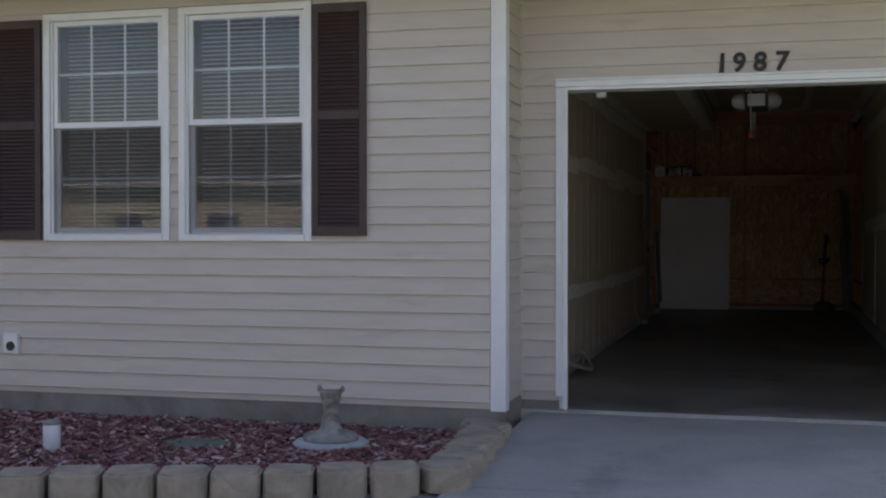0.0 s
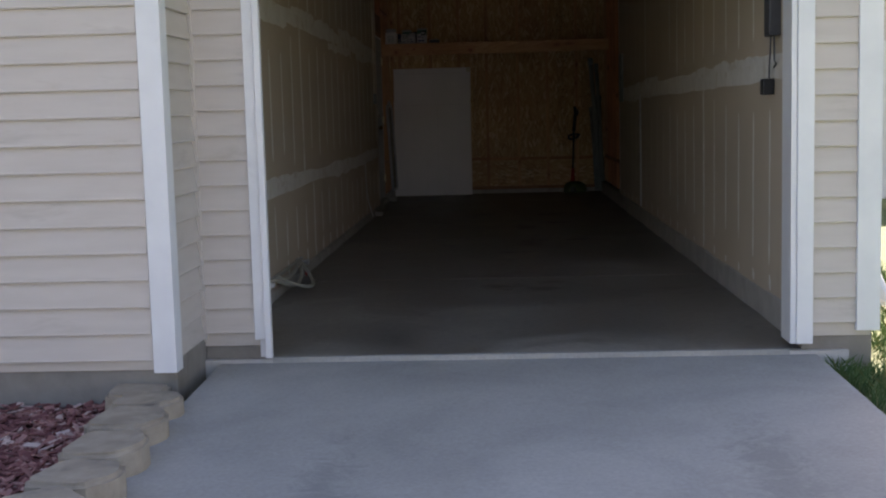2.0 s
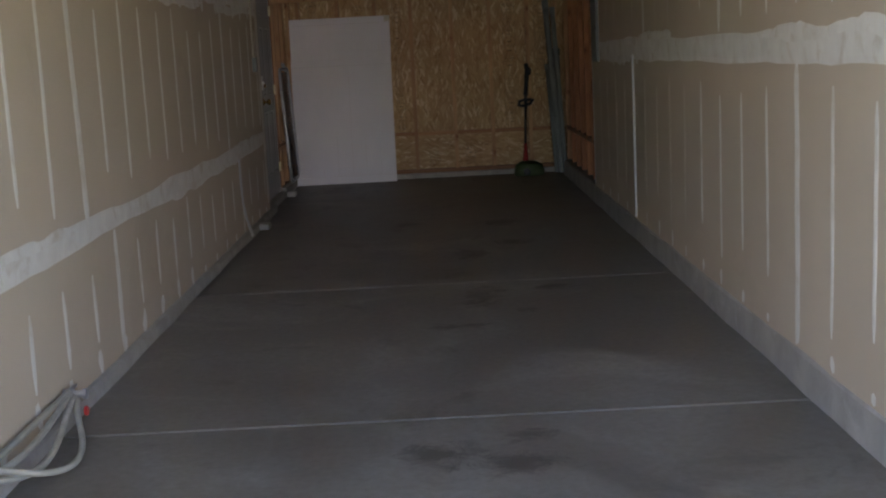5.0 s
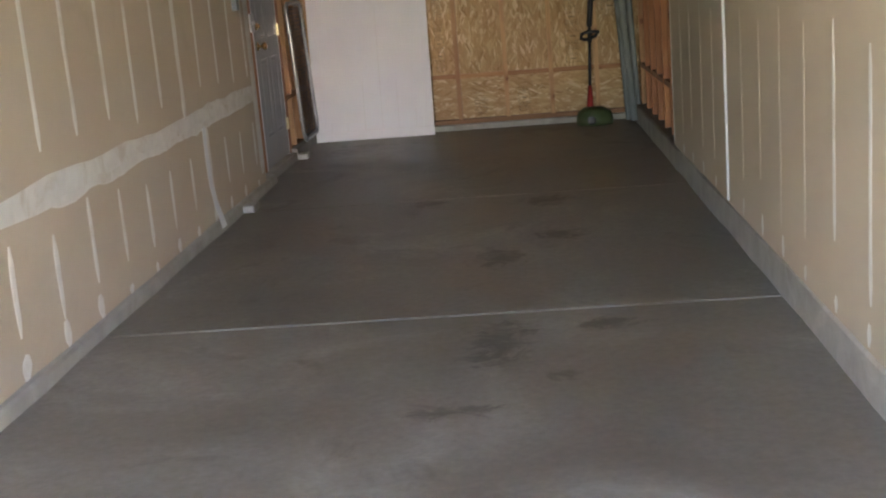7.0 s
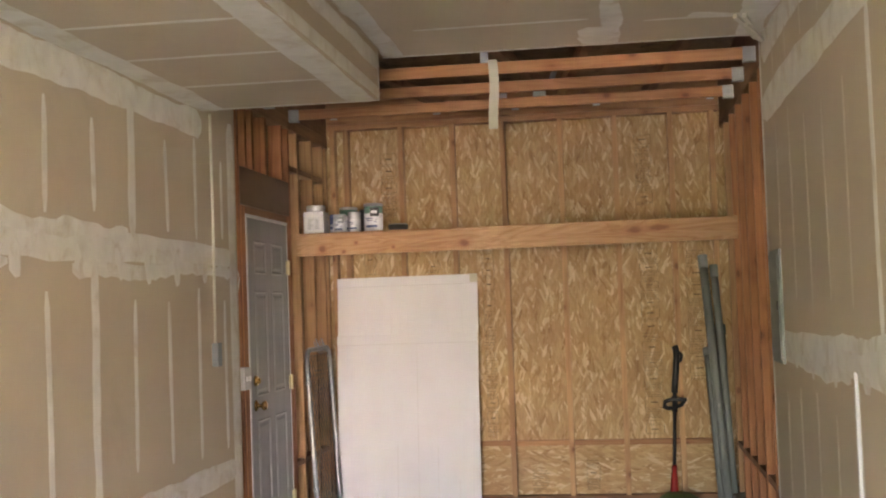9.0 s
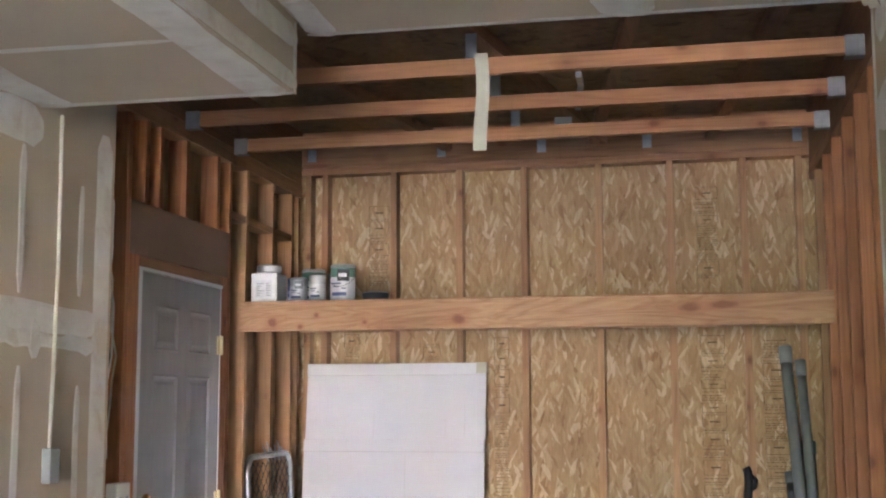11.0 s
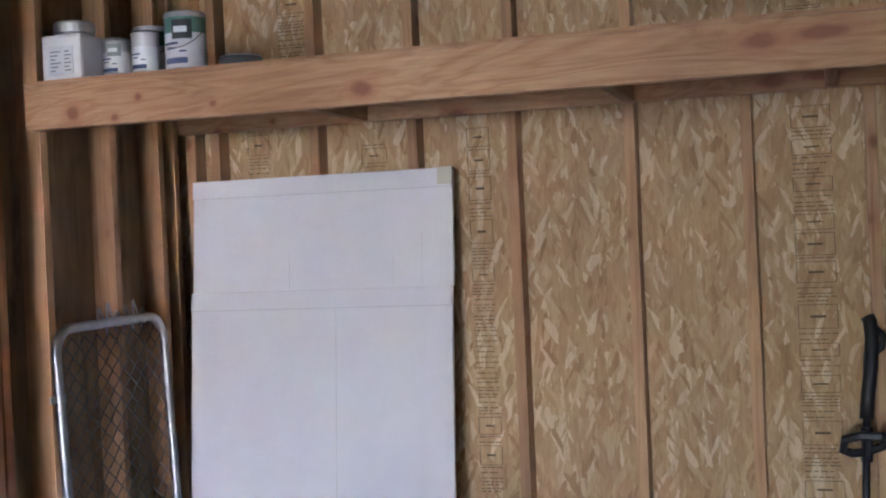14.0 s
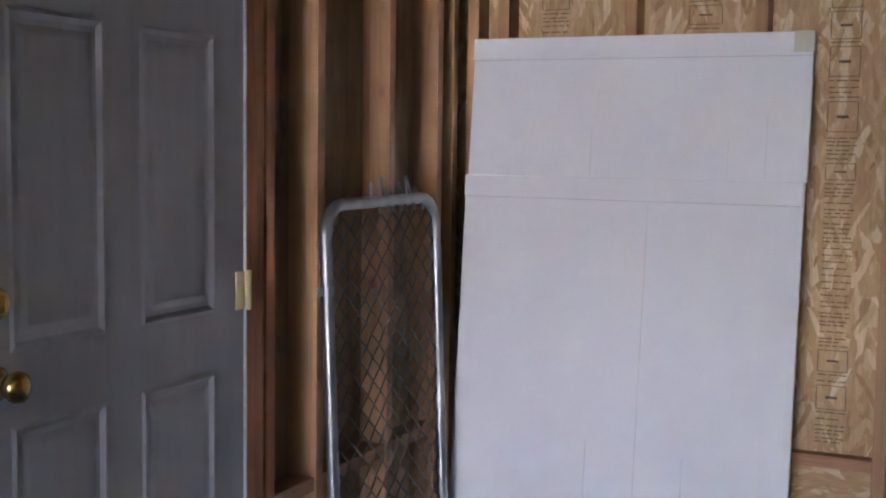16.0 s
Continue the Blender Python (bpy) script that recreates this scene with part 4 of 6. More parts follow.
solid("room_floor", boxes((-11.9, -1.76, 7.1, 10.5, 0.0, 0.05)), M_ROOM, "dim room floor behind the windows", "floor")


# ---- white board leaning on the end wall ----
def leaning(z):
    """Front face of the board at height z."""
    return 18.60 + 0.175 * z / 1.735


board = thing("white_board", "large white grooved board leaning on the studs", "board")


def slab_on_board(x0, x1, z0, z1, proud, thick):
    bm = bmesh.new()
    pts = [(leaning(z0) - proud, z0), (leaning(z0) - proud + thick, z0), (leaning(z1) - proud + thick, z1), (leaning(z1) - proud, z1)]
    prism(bm, pts, 0, x0, x1)
    bmesh.ops.bevel(bm, geom=bm.edges[:], offset=0.0015, segments=1, affect='EDGES')
    return bm


part("lower_panel", slab_on_board(-1.391, -0.335, 0.0, 1.30, 0.0, 0.02), M_PANEL, board)
part("upper_panel", slab_on_board(-1.387, -0.330, 1.302, 1.735, -0.004, 0.02), M_PANEL, board)
part("band", slab_on_board(-1.391, -0.338, 1.235, 1.302, 0.009, 0.010), M_PANEL, board, "white batten across the joint")
part("band", slab_on_board(-1.387, -0.330, 1.668, 1.735, 0.005, 0.010), M_PANEL, board, "white batten along the top")
part("bottom_rail", slab_on_board(-1.393, -0.333, 0.0, 0.075, 0.014, 0.02), M_PANEL, board, "white rail along the foot")
bm = bmesh.new()
for x, z0, z1 in ((-1.245, 0.076, 0.16), (-1.10, 0.076, 0.15), (-0.945, 0.076, 0.50), (-0.79, 0.076, 1.23), (-0.645, 0.076, 0.48), (-0.49, 0.076, 0.24)):
    prism(bm, [(leaning(z0) - 0.0012, z0), (leaning(z0) + 0.002, z0), (leaning(z1) + 0.002, z1), (leaning(z1) - 0.0012, z1)], 0, x - 0.0015, x + 0.0015)
for x, z0, z1 in ((-0.98, 1.31, 1.45), (-0.56, 1.31, 1.42), (-0.45, 1.31, 1.50)):
    prism(bm, [(leaning(z0) + 0.0028, z0), (leaning(z0) + 0.006, z0), (leaning(z1) + 0.006, z1), (leaning(z1) + 0.0028, z1)], 0, x - 0.001, x + 0.001)
part("groove", bm, M_SEAM, board, "slightly darker vertical board grooves")
# Thin dark strips paint the shade line along rail and battens.
part("shadow_joint", slab_on_board(-1.390, -0.337, 0.0755, 0.0775, 0.0006, 0.004), M_JOINTLINE, board)
part("shadow_joint", slab_on_board(-1.390, -0.34, 1.2325, 1.2348, 0.0012, 0.004), M_JOINTLINE, board)
part("shadow_joint", slab_on_board(-1.386, -0.332, 1.6655, 1.6678, -0.0028, 0.004), M_JOINTLINE, board)
part("tape", slab_on_board(-0.385, -0.327, 1.675, 1.738, 0.0075, 0.003), M_TAPE, board, "yellowed tape on the corner")

# ---- shelf across the end bay ----
shelf = thing("shelf", "deep storage shelf with a fir beam front", "shelf")
SH_Y, SH_Z = 17.80, 2.012
part("beam", boxes((BAY_L, BAY_R, SH_Y, SH_Y + 0.038, SH_Z - 0.14, SH_Z), bevel=0.003), M_BEAM, shelf, "knotty fir beam")
part("deck", boxes((BAY_L, BAY_R, SH_Y - 0.004, BACK - 0.002, SH_Z + 0.001, SH_Z + 0.013)), M_BEAM, shelf, "plywood shelf deck")
part("ledger", boxes((BAY_L, BAY_R, BACK - 0.04, BACK - 0.002, SH_Z - 0.09, SH_Z), bevel=0.003), M_BEAM, shelf)
for x in (-0.66, 0.33, 1.0):
    part("bearer", boxes((x - 0.019, x + 0.019, SH_Y + 0.039, BACK - 0.041, SH_Z - 0.09, SH_Z), bevel=0.003), M_PLATE_Y, shelf)

# ---- cans on the shelf ----
CAN_Z = SH_Z + 0.014


def can(x, y, r, h, label, body, lid, paper, band=None, badge=None, ear=True):
    t = thing("paint_can", label, "paint can", "cans on the shelf", at=(x, y, CAN_Z))
    bm = bmesh.new()
    lathe(bm, [(r - 0.002, 0), (r, 0.004), (r, 0.008), (r - 0.003, 0.011), (r - 0.003, h - 0.012), (r, h - 0.009), (r, h - 0.003), (r - 0.004, h)], steps=28)
    can_body = part("body", bm, body, t, smooth=True)
    bm = bmesh.new()
    lathe(bm, [(r - 0.006, h), (r - 0.004, h + 0.004), (r - 0.012, h + 0.006), (r - 0.016, h + 0.002)], steps=28)
    part("lid", bm, lid, t)

    def wrap(name, z0, z1, material, a0=0.0, a1=2 * math.pi, proud=0.0, note=""):
        """A printed wrap round the can between two heights and two angles."""
        bm = bmesh.new()
        n = max(4, int(28 * (a1 - a0) / (2 * math.pi)))
        rad = r - 0.0018 + proud
        cols_ = [[bm.verts.new((rad * math.cos(a0 + (a1 - a0) * i / n), rad * math.sin(a0 + (a1 - a0) * i / n), z)) for z in (z0, z1)] for i in range(n + 1)]
        for c0, c1 in zip(cols_, cols_[1:]):
            bm.faces.new((c0[0], c1[0], c1[1], c0[1]))
        part(name, bm, material, can_body, note, smooth=True)

    if paper:
        wrap("label_band", 0.014, h * 0.66, paper)
        for q, (a, w, z0, z1) in enumerate(((-2.35, 0.9, 0.46, 0.50), (-2.2, 0.6, 0.38, 0.41), (-2.3, 1.3, 0.14, 0.24), (-1.4, 0.35, 0.33, 0.36))):
            wrap("print", h * z0, h * z1, M_BLUE if paper is M_LABEL else M_LABEL, a, a + w, 0.0006)
    if band:
        wrap("upper_band", h * 0.662, h - 0.014, band, note="green printed band")
    if badge:
        wrap("badge", h * 0.55, h * 0.88, badge, -1.75, -0.75, 0.0009, "dark badge on the label")
        wrap("print", h * 0.66, h * 0.76, M_LABEL, -1.65, -1.0, 0.0014)
    if ear:
        bm = bmesh.new()
        pts = [(r * math.cos(a) * 1.01, -abs(r * math.sin(a)) * 1.03 - 0.003, h * 0.72 - 0.06 * math.sin(a)) for a in [math.pi * i / 14 for i in range(15)]]
        tube(bm, pts, 0.0014, 6)
        part("bail", bm, M_DARKGREY, t, "thin wire handle")
    return t


tub = thing("plastic_tub", "white plastic tub with grey lid and label", "tub", "cans on the shelf", at=(-1.330, 17.93, CAN_Z))
bm = boxes((-0.072, 0.072, -0.08, 0.08, 0, 0.150), bevel=0.012)
tub_body = part("body", bm, M_WHITEPLASTIC, tub)
bm = bmesh.new()
lathe(bm, [(0.060, 0.150), (0.060, 0.158), (0.066, 0.161), (0.066, 0.188), (0.060, 0.196)], steps=24)
part("lid", bm, M_TIN, tub, "grey screw lid")
part("label_panel", boxes((-0.046, 0.044, -0.0825, -0.0801, 0.022, 0.112)), M_LABEL, tub_body)
bm = bmesh.new()
for i in range(6):
    box(bm, -0.038, -0.020 + 0.010 * (i % 3), -0.0835, -0.0826, 0.032 + 0.012 * i, 0.0365 + 0.012 * i)
    box(bm, 0.014, 0.038 - 0.007 * (i % 2), -0.0835, -0.0826, 0.032 + 0.012 * i, 0.0365 + 0.012 * i)
part("print", bm, M_PVC, tub_body, "small illegible print")
can(-1.226, 18.01, 0.031, 0.130, "small can with a navy label", M_BLUE, M_DARKGREY, M_BLUE, ear=False)
can(-1.158, 17.90, 0.047, 0.120, "paint can with pale label and dark badge", M_TIN, M_TIN, M_LABEL, badge=M_PVC, ear=False)
can(-1.135, 18.08, 0.064, 0.180, "paint can with green upper band", M_TIN, M_TIN, M_LABEL, M_GREENLID)
can(-1.056, 17.90, 0.045, 0.135, "shiny paint can with blue and white label", M_TIN, M_DARKGREY, M_LABEL, M_TIN, ear=False)
can(-1.010, 18.10, 0.056, 0.160, "dark paint can standing behind others", M_DARKGREY, M_BLACK, None)
can(-0.930, 17.93, 0.066, 0.185, "paint can with white label and green band", M_TIN, M_TIN, M_LABEL, M_GREENLID, M_BLACK)
can(-0.772, 17.99, 0.070, 0.045, "low dull tin with a domed lid", M_DARKGREY, M_TIN, None, ear=False)

# ---- side door ----
DX, DY0, DY1, DZ0, DZ1 = BAY_L + 0.004, 16.67, 17.53, 0.075, 2.065
frame_d = thing("door_frame", "white-edged jamb of the side door", "door frame", kind="structure")
part("jamb", boxes((BAY_L - 0.11, BAY_L + 0.006, DY0 - 0.03, DY0 - 0.004, 0.06, DZ1 + 0.02), bevel=0.002), M_WHITE, frame_d)
part("jamb", boxes((BAY_L - 0.11, BAY_L + 0.006, DY1 + 0.004, DY1 + 0.012, 0.06, DZ1 + 0.02), bevel=0.002), M_WHITE, frame_d)
part("head", boxes((BAY_L - 0.11, BAY_L + 0.006, DY0 - 0.03, DY1 + 0.03, DZ1 + 0.005, DZ1 + 0.02), bevel=0.002), M_WHITE, frame_d)
part("casing", boxes((BAY_L - 0.089, BAY_L + 0.003, 16.565, DY0 - 0.031, 0.06, 2.13), bevel=0.003), M_STUD_RED, frame_d, "bare reddish wood jamb")
part("casing", boxes((BAY_L - 0.089, BAY_L + 0.003, DY1 + 0.013, 17.62, 0.06, 2.13), bevel=0.003), M_STUD_RED, frame_d, "bare reddish wood jamb")
part("head_casing", boxes((BAY_L - 0.089, BAY_L + 0.003, DY0 - 0.03, DY1 + 0.012, DZ1 + 0.021, 2.13), bevel=0.003), M_PLATE_Y, frame_d, "bare reddish wood jamb")
part("sill", boxes((BAY_L - 0.12, BAY_L + 0.05, 16.52, 17.61, 0.0, 0.062), bevel=0.006), M_CURB, frame_d, "concrete step under the door")
door = thing("door_1", "closed grey six-panel side door with brass hardware", "door", kind="structure")
part("slab", boxes((DX - 0.044, DX - 0.004, DY0, DY1, DZ0, DZ1)), M_DOOR, door)
yc0, yc1 = DY0 + 0.115, DY1 - 0.115
mid = (DY0 + DY1) / 2
cols = ((yc0, mid - 0.055), (mid + 0.055, yc1))
rows_ = ((DZ0 + 0.21, DZ0 + 0.80), (DZ0 + 0.935, DZ0 + 1.56), (DZ0 + 1.66, DZ0 + 1.86))
skin = bmesh.new()
ys_ = [DY0, cols[0][0], cols[0][1], cols[1][0], cols[1][1], DY1]
zs_ = [DZ0, rows_[0][0], rows_[0][1], rows_[1][0], rows_[1][1], rows_[2][0], rows_[2][1], DZ1]
for i in range(5):
    for k in range(7):
        if i in (1, 3) and k in (1, 3, 5):
            continue
        box(skin, DX - 0.004, DX, ys_[i], ys_[i + 1], zs_[k], zs_[k + 1])
bmesh.ops.remove_doubles(skin, verts=skin.verts[:], dist=0.0001)
part("skin", skin, M_DOOR, door)
for a, b in cols:
    for c, d in rows_:
        bm = bmesh.new()
        rings = [[bm.verts.new((DX - 0.0005 + h, y, z)) for y, z in ((a + o, c + o), (b - o, c + o), (b - o, d - o), (a + o, d - o))] for o, h in ((0, 0.0), (0.008, 0.004), (0.016, -0.002), (0.022, -0.006), (0.040, 0.0), (0.045, 0.001))]
        for r0, r1 in zip(rings, rings[1:]):
            for k in range(4):
                bm.faces.new((r0[k], r0[(k + 1) % 4], r1[(k + 1) % 4], r1[k]))
        bm.faces.new(rings[-1])
        bmesh.ops.recalc_face_normals(bm, faces=bm.faces[:])
        part("panel", bm, M_DOOR, door)
for z in (0.31, 1.05, 1.79):
    bm = boxes((DX + 0.0005, DX + 0.003, DY1 - 0.034, DY1 + 0.004, z - 0.045, z + 0.045), bevel=0.001)
    hinge = part("hinge", bm, M_HINGE, door, "pale brass hinge")
    bm = bmesh.new()
    lathe(bm, [(0.006, z - 0.047), (0.0075, z - 0.045), (0.0075, z + 0.045), (0.006, z + 0.047)], (DX + 0.011, DY1 + 0.004, 0), 10)
    part("pin", bm, M_HINGE, hinge)
bm = bmesh.new()
lathe(bm, [(0.033, 0), (0.033, 0.006), (0.026, 0.012), (0.012, 0.016), (0.012, 0.034), (0.024, 0.042), (0.029, 0.054), (0.027, 0.064), (0.015, 0.070)], (DX, DY0 + 0.075, 0.962), 24, axis=0)
part("knob", bm, M_BRASS, door, "round brass knob", smooth=True)
bm = bmesh.new()
lathe(bm, [(0.030, 0), (0.030, 0.010), (0.024, 0.018), (0.010, 0.020)], (DX, DY0 + 0.075, 1.107), 24, axis=0)
box(bm, DX + 0.018, DX + 0.034, DY0 + 0.071, DY0 + 0.079, 1.092, 1.122)
part("deadbolt", bm, M_BRASS, door, "brass deadbolt turn")

# ---- wire mesh gate leaning on the studs ----
gate = thing("chain_link_gate", "galvanised tube gate with wire mesh leaning on studs", "gate")
G0, G1 = 17.86, 18.53


def gate_x(z):
    return BAY_L + 0.03 + 0.055 * (1.235 - z) / 1.235


def corner_arc(cy, cz, r, a0, a1):
    return [(cy + r * math.cos(radians(a0 + (a1 - a0) * i / 7)), cz + r * math.sin(radians(a0 + (a1 - a0) * i / 7))) for i in range(8)]


GZ0, GZ1, GR = 0.115, 1.235, 0.09
outline = corner_arc(G1 - GR, GZ1 - GR, GR, 0, 90) + corner_arc(G0 + GR, GZ1 - GR, GR, 90, 180) + corner_arc(G0 + GR, GZ0 + GR, GR, 180, 270) + corner_arc(G1 - GR, GZ0 + GR, GR, 270, 360)
bm = bmesh.new()
tube(bm, [(gate_x(z), y, z) for y, z in outline], 0.0165, 12, closed=True)
part("frame", bm, M_TUBE, gate, smooth=True)
bm = bmesh.new()
n = 17
for k in range(n):
    y0 = G0 + 0.02 + (G1 - G0 - 0.04) * k / n
    w = (G1 - G0 - 0.04) / n
    pts = []
    z = GZ0 + 0.02
    i = 0
    while z < GZ1 - 0.01:
        pts.append((gate_x(z) - 0.004 + 0.003 * (i % 2), y0 + (w * 1.05 if (i + k) % 2 else 0), z))
        z += w * 0.9
        i += 1
    tube(bm, pts, 0.0026, 4)
part("mesh", bm, M_WIRE, gate, "dull grey wire mesh")
bm = bmesh.new()
for i in range(6):
    y0 = 18.10 + 0.055 * i
    top = 1.275 + 0.018 * math.sin(i * 2.1)
    tube(bm, [(gate_x(1.23) + 0.012, y0, 1.225), (gate_x(1.26), y0 + 0.012, top), (gate_x(1.26) - 0.012, y0 + 0.038, top + 0.012), (gate_x(1.22) - 0.004, y0 + 0.055, 1.245), (gate_x(1.2) + 0.02, y0 + 0.03, 1.205)], 0.004, 5)
part("tie_wire", bm, M_TUBE, gate, "loose ends of tie wire")
for y, z in ((G0, 1.015), (G0, 0.30)):
    bm = bmesh.new()
    lathe(bm, [(0.0175, -0.012), (0.021, -0.012), (0.021, 0.012), (0.0175, 0.012)], (gate_x(z), y, z), 14)
    box(bm, gate_x(z) - 0.004, gate_x(z) + 0.004, y - 0.05, y - 0.018, z - 0.011, z + 0.011)
    part("clamp", bm, M_TUBE, gate)

# ---- string trimmer ----
trim = thing("string_trimmer", "black and red string trimmer with green guard", "trimmer")
foot, head = Vector((1.03, 18.52, 0.10)), Vector((1.085, 18.755, 1.14))
axis_t = head - foot


def along(f, dx=0.0, dy=0.0):
    return foot + axis_t * f + Vector((dx, dy, 0))


bm = bmesh.new()
tube(bm, [along(0.05), along(0.9)], 0.0125, 12)
part("shaft", bm, M_BLACK, trim, smooth=True)
bm = bmesh.new()
tube(bm, [along(0.70), along(0.78, 0.004, 0.0), along(0.86, 0.012, -0.004), along(0.95, 0.014, -0.006), along(1.0, 0.008, -0.002), along(1.015, 0.0, 0.0)], 0.023, 12)
tube(bm, [along(0.9, 0.02), along(0.92, 0.045, -0.01), along(0.955, 0.05, -0.012), along(0.985, 0.02)], 0.012, 8)
part("handle", bm, M_BLACK, trim, smooth=True)
bm = bmesh.new()
c = along(0.62)
tube(bm, [c + Vector(p) for p in ((-0.072, -0.02, -0.012), (-0.066, -0.05, 0.028), (-0.02, -0.06, 0.042), (0.04, -0.06, 0.04), (0.075, -0.03, 0.036), (0.05, -0.01, 0.0), (0.0, 0.0, -0.022), (-0.045, -0.01, -0.024))], 0.015, 8, closed=True)
tube(bm, [c + Vector((0, 0, -0.05)), c + Vector((0.003, -0.004, 0.0)), c + Vector((0.002, 0, 0.06))], 0.019, 10)
part("grip", bm, M_BLACK, trim, "black loop grip")
bm = bmesh.new()
tube(bm, [along(0.0), along(0.06), along(0.14), along(0.22)], 0.03, 12)
for v in bm.verts:
    f = (v.co - foot).dot(axis_t) / axis_t.length_squared
    mid_p = along(f)
    v.co = mid_p + (v.co - mid_p) * (1.1 - 2.6 * f if f < 0.2 else 0.55)
part("motor_housing", bm, M_RED, trim, smooth=True)
bm = bmesh.new()
lathe(bm, [(0.015, 0.125), (0.07, 0.12), (0.12, 0.09), (0.135, 0.035), (0.13, 0.005), (0.115, 0.004), (0.11, 0.035)], (1.04, 18.48, 0.0), 24)
for v in bm.verts:
    if v.co.x > 1.04:
        v.co.x = 1.04 + (v.co.x - 1.04) * 1.35
    v.co.z = v.co.z * 1.25
part("guard", bm, M_GREEN, trim, "dirty green grass guard", smooth=True)
bm = bmesh.new()
lathe(bm, [(0.02, 0), (0.038, 0.004), (0.038, 0.03), (0.02, 0.036)], (1.03, 18.335, 0.05), 16, axis=1)
part("spool", bm, M_BLACK, trim)

# ---- pipes in the corner ----
def pipe(name, label, a, b, r, material, collar=None):
    bm = bmesh.new()
    a, b = Vector(a), Vector(b)
    tube(bm, [a, a.lerp(b, 0.5) + Vector((0.004, 0, 0)), b], r, 16)
    t = thing(name, label, "pipe", "pipes in the corner")
    part("tube", bm, material, t, smooth=True)
    bm = bmesh.new()
    tube(bm, [b.lerp(a, 0.05), b + (b - a) * 0.001], r * 1.14, 16)
    part("coupling", bm, collar or material, t, smooth=True)
    return t


pipe("conduit_pipe", "tall grey plastic conduit leaning in the corner", (1.385, 18.30, 0.032), (1.305, 18.68, 1.80), 0.030, M_PVC)
pipe("conduit_pipe", "grey plastic conduit with a green lower sleeve", (1.44, 18.45, 0.03), (1.385, 18.74, 1.73), 0.026, M_PVC)
pipe("green_pipe", "dark green plastic pipe leaning behind conduit", (1.405, 18.52, 0.03), (1.41, 18.72, 1.30), 0.034, M_PVC_GREEN)
pipe("short_conduit", "short grey conduit standing by the end wall", (1.355, 18.42, 0.03), (1.315, 18.70, 1.14), 0.030, M_PVC)

# ---- electrical bits ----
panelbox = thing("breaker_panel", "grey electrical panel box set in the drywall end", "electrical panel")
part("box", boxes((RIGHT - 0.014, RIGHT + 0.08, 15.53, 15.87, 1.19, 1.72), bevel=0.004), M_PVC, panelbox)
part("cover", boxes((RIGHT - 0.02, RIGHT - 0.0145, 15.55, 15.85, 1.21, 1.70), bevel=0.002), M_PVC, panelbox)
part("latch", boxes((RIGHT - 0.026, RIGHT - 0.0205, 15.56, 15.58, 1.44, 1.48), bevel=0.002), M_DARKGREY, panelbox)
cond = thing("wall_conduit", "thin cable run down the drywall to a switch", "cable")
bm = bmesh.new()
tube(bm, [(LEFT + 0.009, 15.84, 2.54), (LEFT + 0.009, 15.85, 2.0), (LEFT + 0.011, 15.83, 1.36)], 0.007, 8)
part("cable", bm, M_TAPE, cond, smooth=True)
part("switch_box", boxes((LEFT, LEFT + 0.035, 15.80, 15.865, 1.24, 1.36), bevel=0.004), M_PVC, cond, "grey switch box")
sw = thing("light_switch", "double light switch on a plate beside the door", "switch")
plate_s = part("plate", boxes((BAY_L + 0.001, BAY_L + 0.05, 16.40, 16.515, 1.075, 1.20), bevel=0.005), M_WHITEPLASTIC, sw)
part("toggle", boxes((BAY_L + 0.05, BAY_L + 0.062, 16.425, 16.435, 1.125, 1.15), bevel=0.002), M_WHITEPLASTIC, plate_s)
part("toggle", boxes((BAY_L + 0.05, BAY_L + 0.062, 16.48, 16.49, 1.125, 1.15), bevel=0.002), M_WHITEPLASTIC, plate_s)
wires = thing("loose_cables", "loose pale cables hanging down the drywall edge", "cable")
for k in range(4):
    rr = random.Random(k)
    bm = bmesh.new()
    pts = [(BAY_L + 0.02 + rr.uniform(-0.01, 0.02), 16.30 + 0.010 * k + 0.02 * math.sin(z * 3 + k) + (0.03 if 1.5 < z < 2.0 else 0), z) for z in [2.7 - 0.1 * i for i in range(15)]]
    tube(bm, pts, 0.004, 6)
    part("cable", bm, (M_TAPE, M_DARKGREY, M_LABEL, M_TAPE)[k], wires, smooth=True)

keypad = thing("door_sensor_device", "dark grey wall device with a hanging black plug", "device")
part("body", boxes((RIGHT - 0.06, RIGHT, 7.97, 8.09, 1.45, 1.75), bevel=0.008), M_DARKGREY, keypad)
bm = bmesh.new()
tube(bm, [(RIGHT - 0.03, 8.07, 1.45), (RIGHT - 0.025, 8.1, 1.38), (RIGHT - 0.03, 8.1, 1.30), (RIGHT - 0.03, 8.1, 1.24)], 0.004, 6)
tube(bm, [(RIGHT - 0.03, 8, 1.45), (RIGHT - 0.03, 7.99, 1.33), (RIGHT - 0.012, 8.03, 1.315), (RIGHT - 0.008, 8.1, 1.30)], 0.004, 6)
part("cord", bm, M_DARKGREY, keypad)
part("plug", boxes((RIGHT - 0.06, RIGHT - 0.004, 8.10, 8.175, 1.165, 1.245), bevel=0.006), M_BLACK, keypad)
out = thing("wall_outlet", "white outlet plate on the drywall", "outlet")
part("plate", boxes((RIGHT - 0.006, RIGHT, 7.80, 7.875, 1.11, 1.23), bevel=0.002), M_WHITEPLASTIC, out)
for z in (1.145, 1.195):
    part("socket", boxes((RIGHT - 0.009, RIGHT - 0.0062, 7.82, 7.855, z - 0.015, z + 0.015), bevel=0.001), M_LABEL, out)

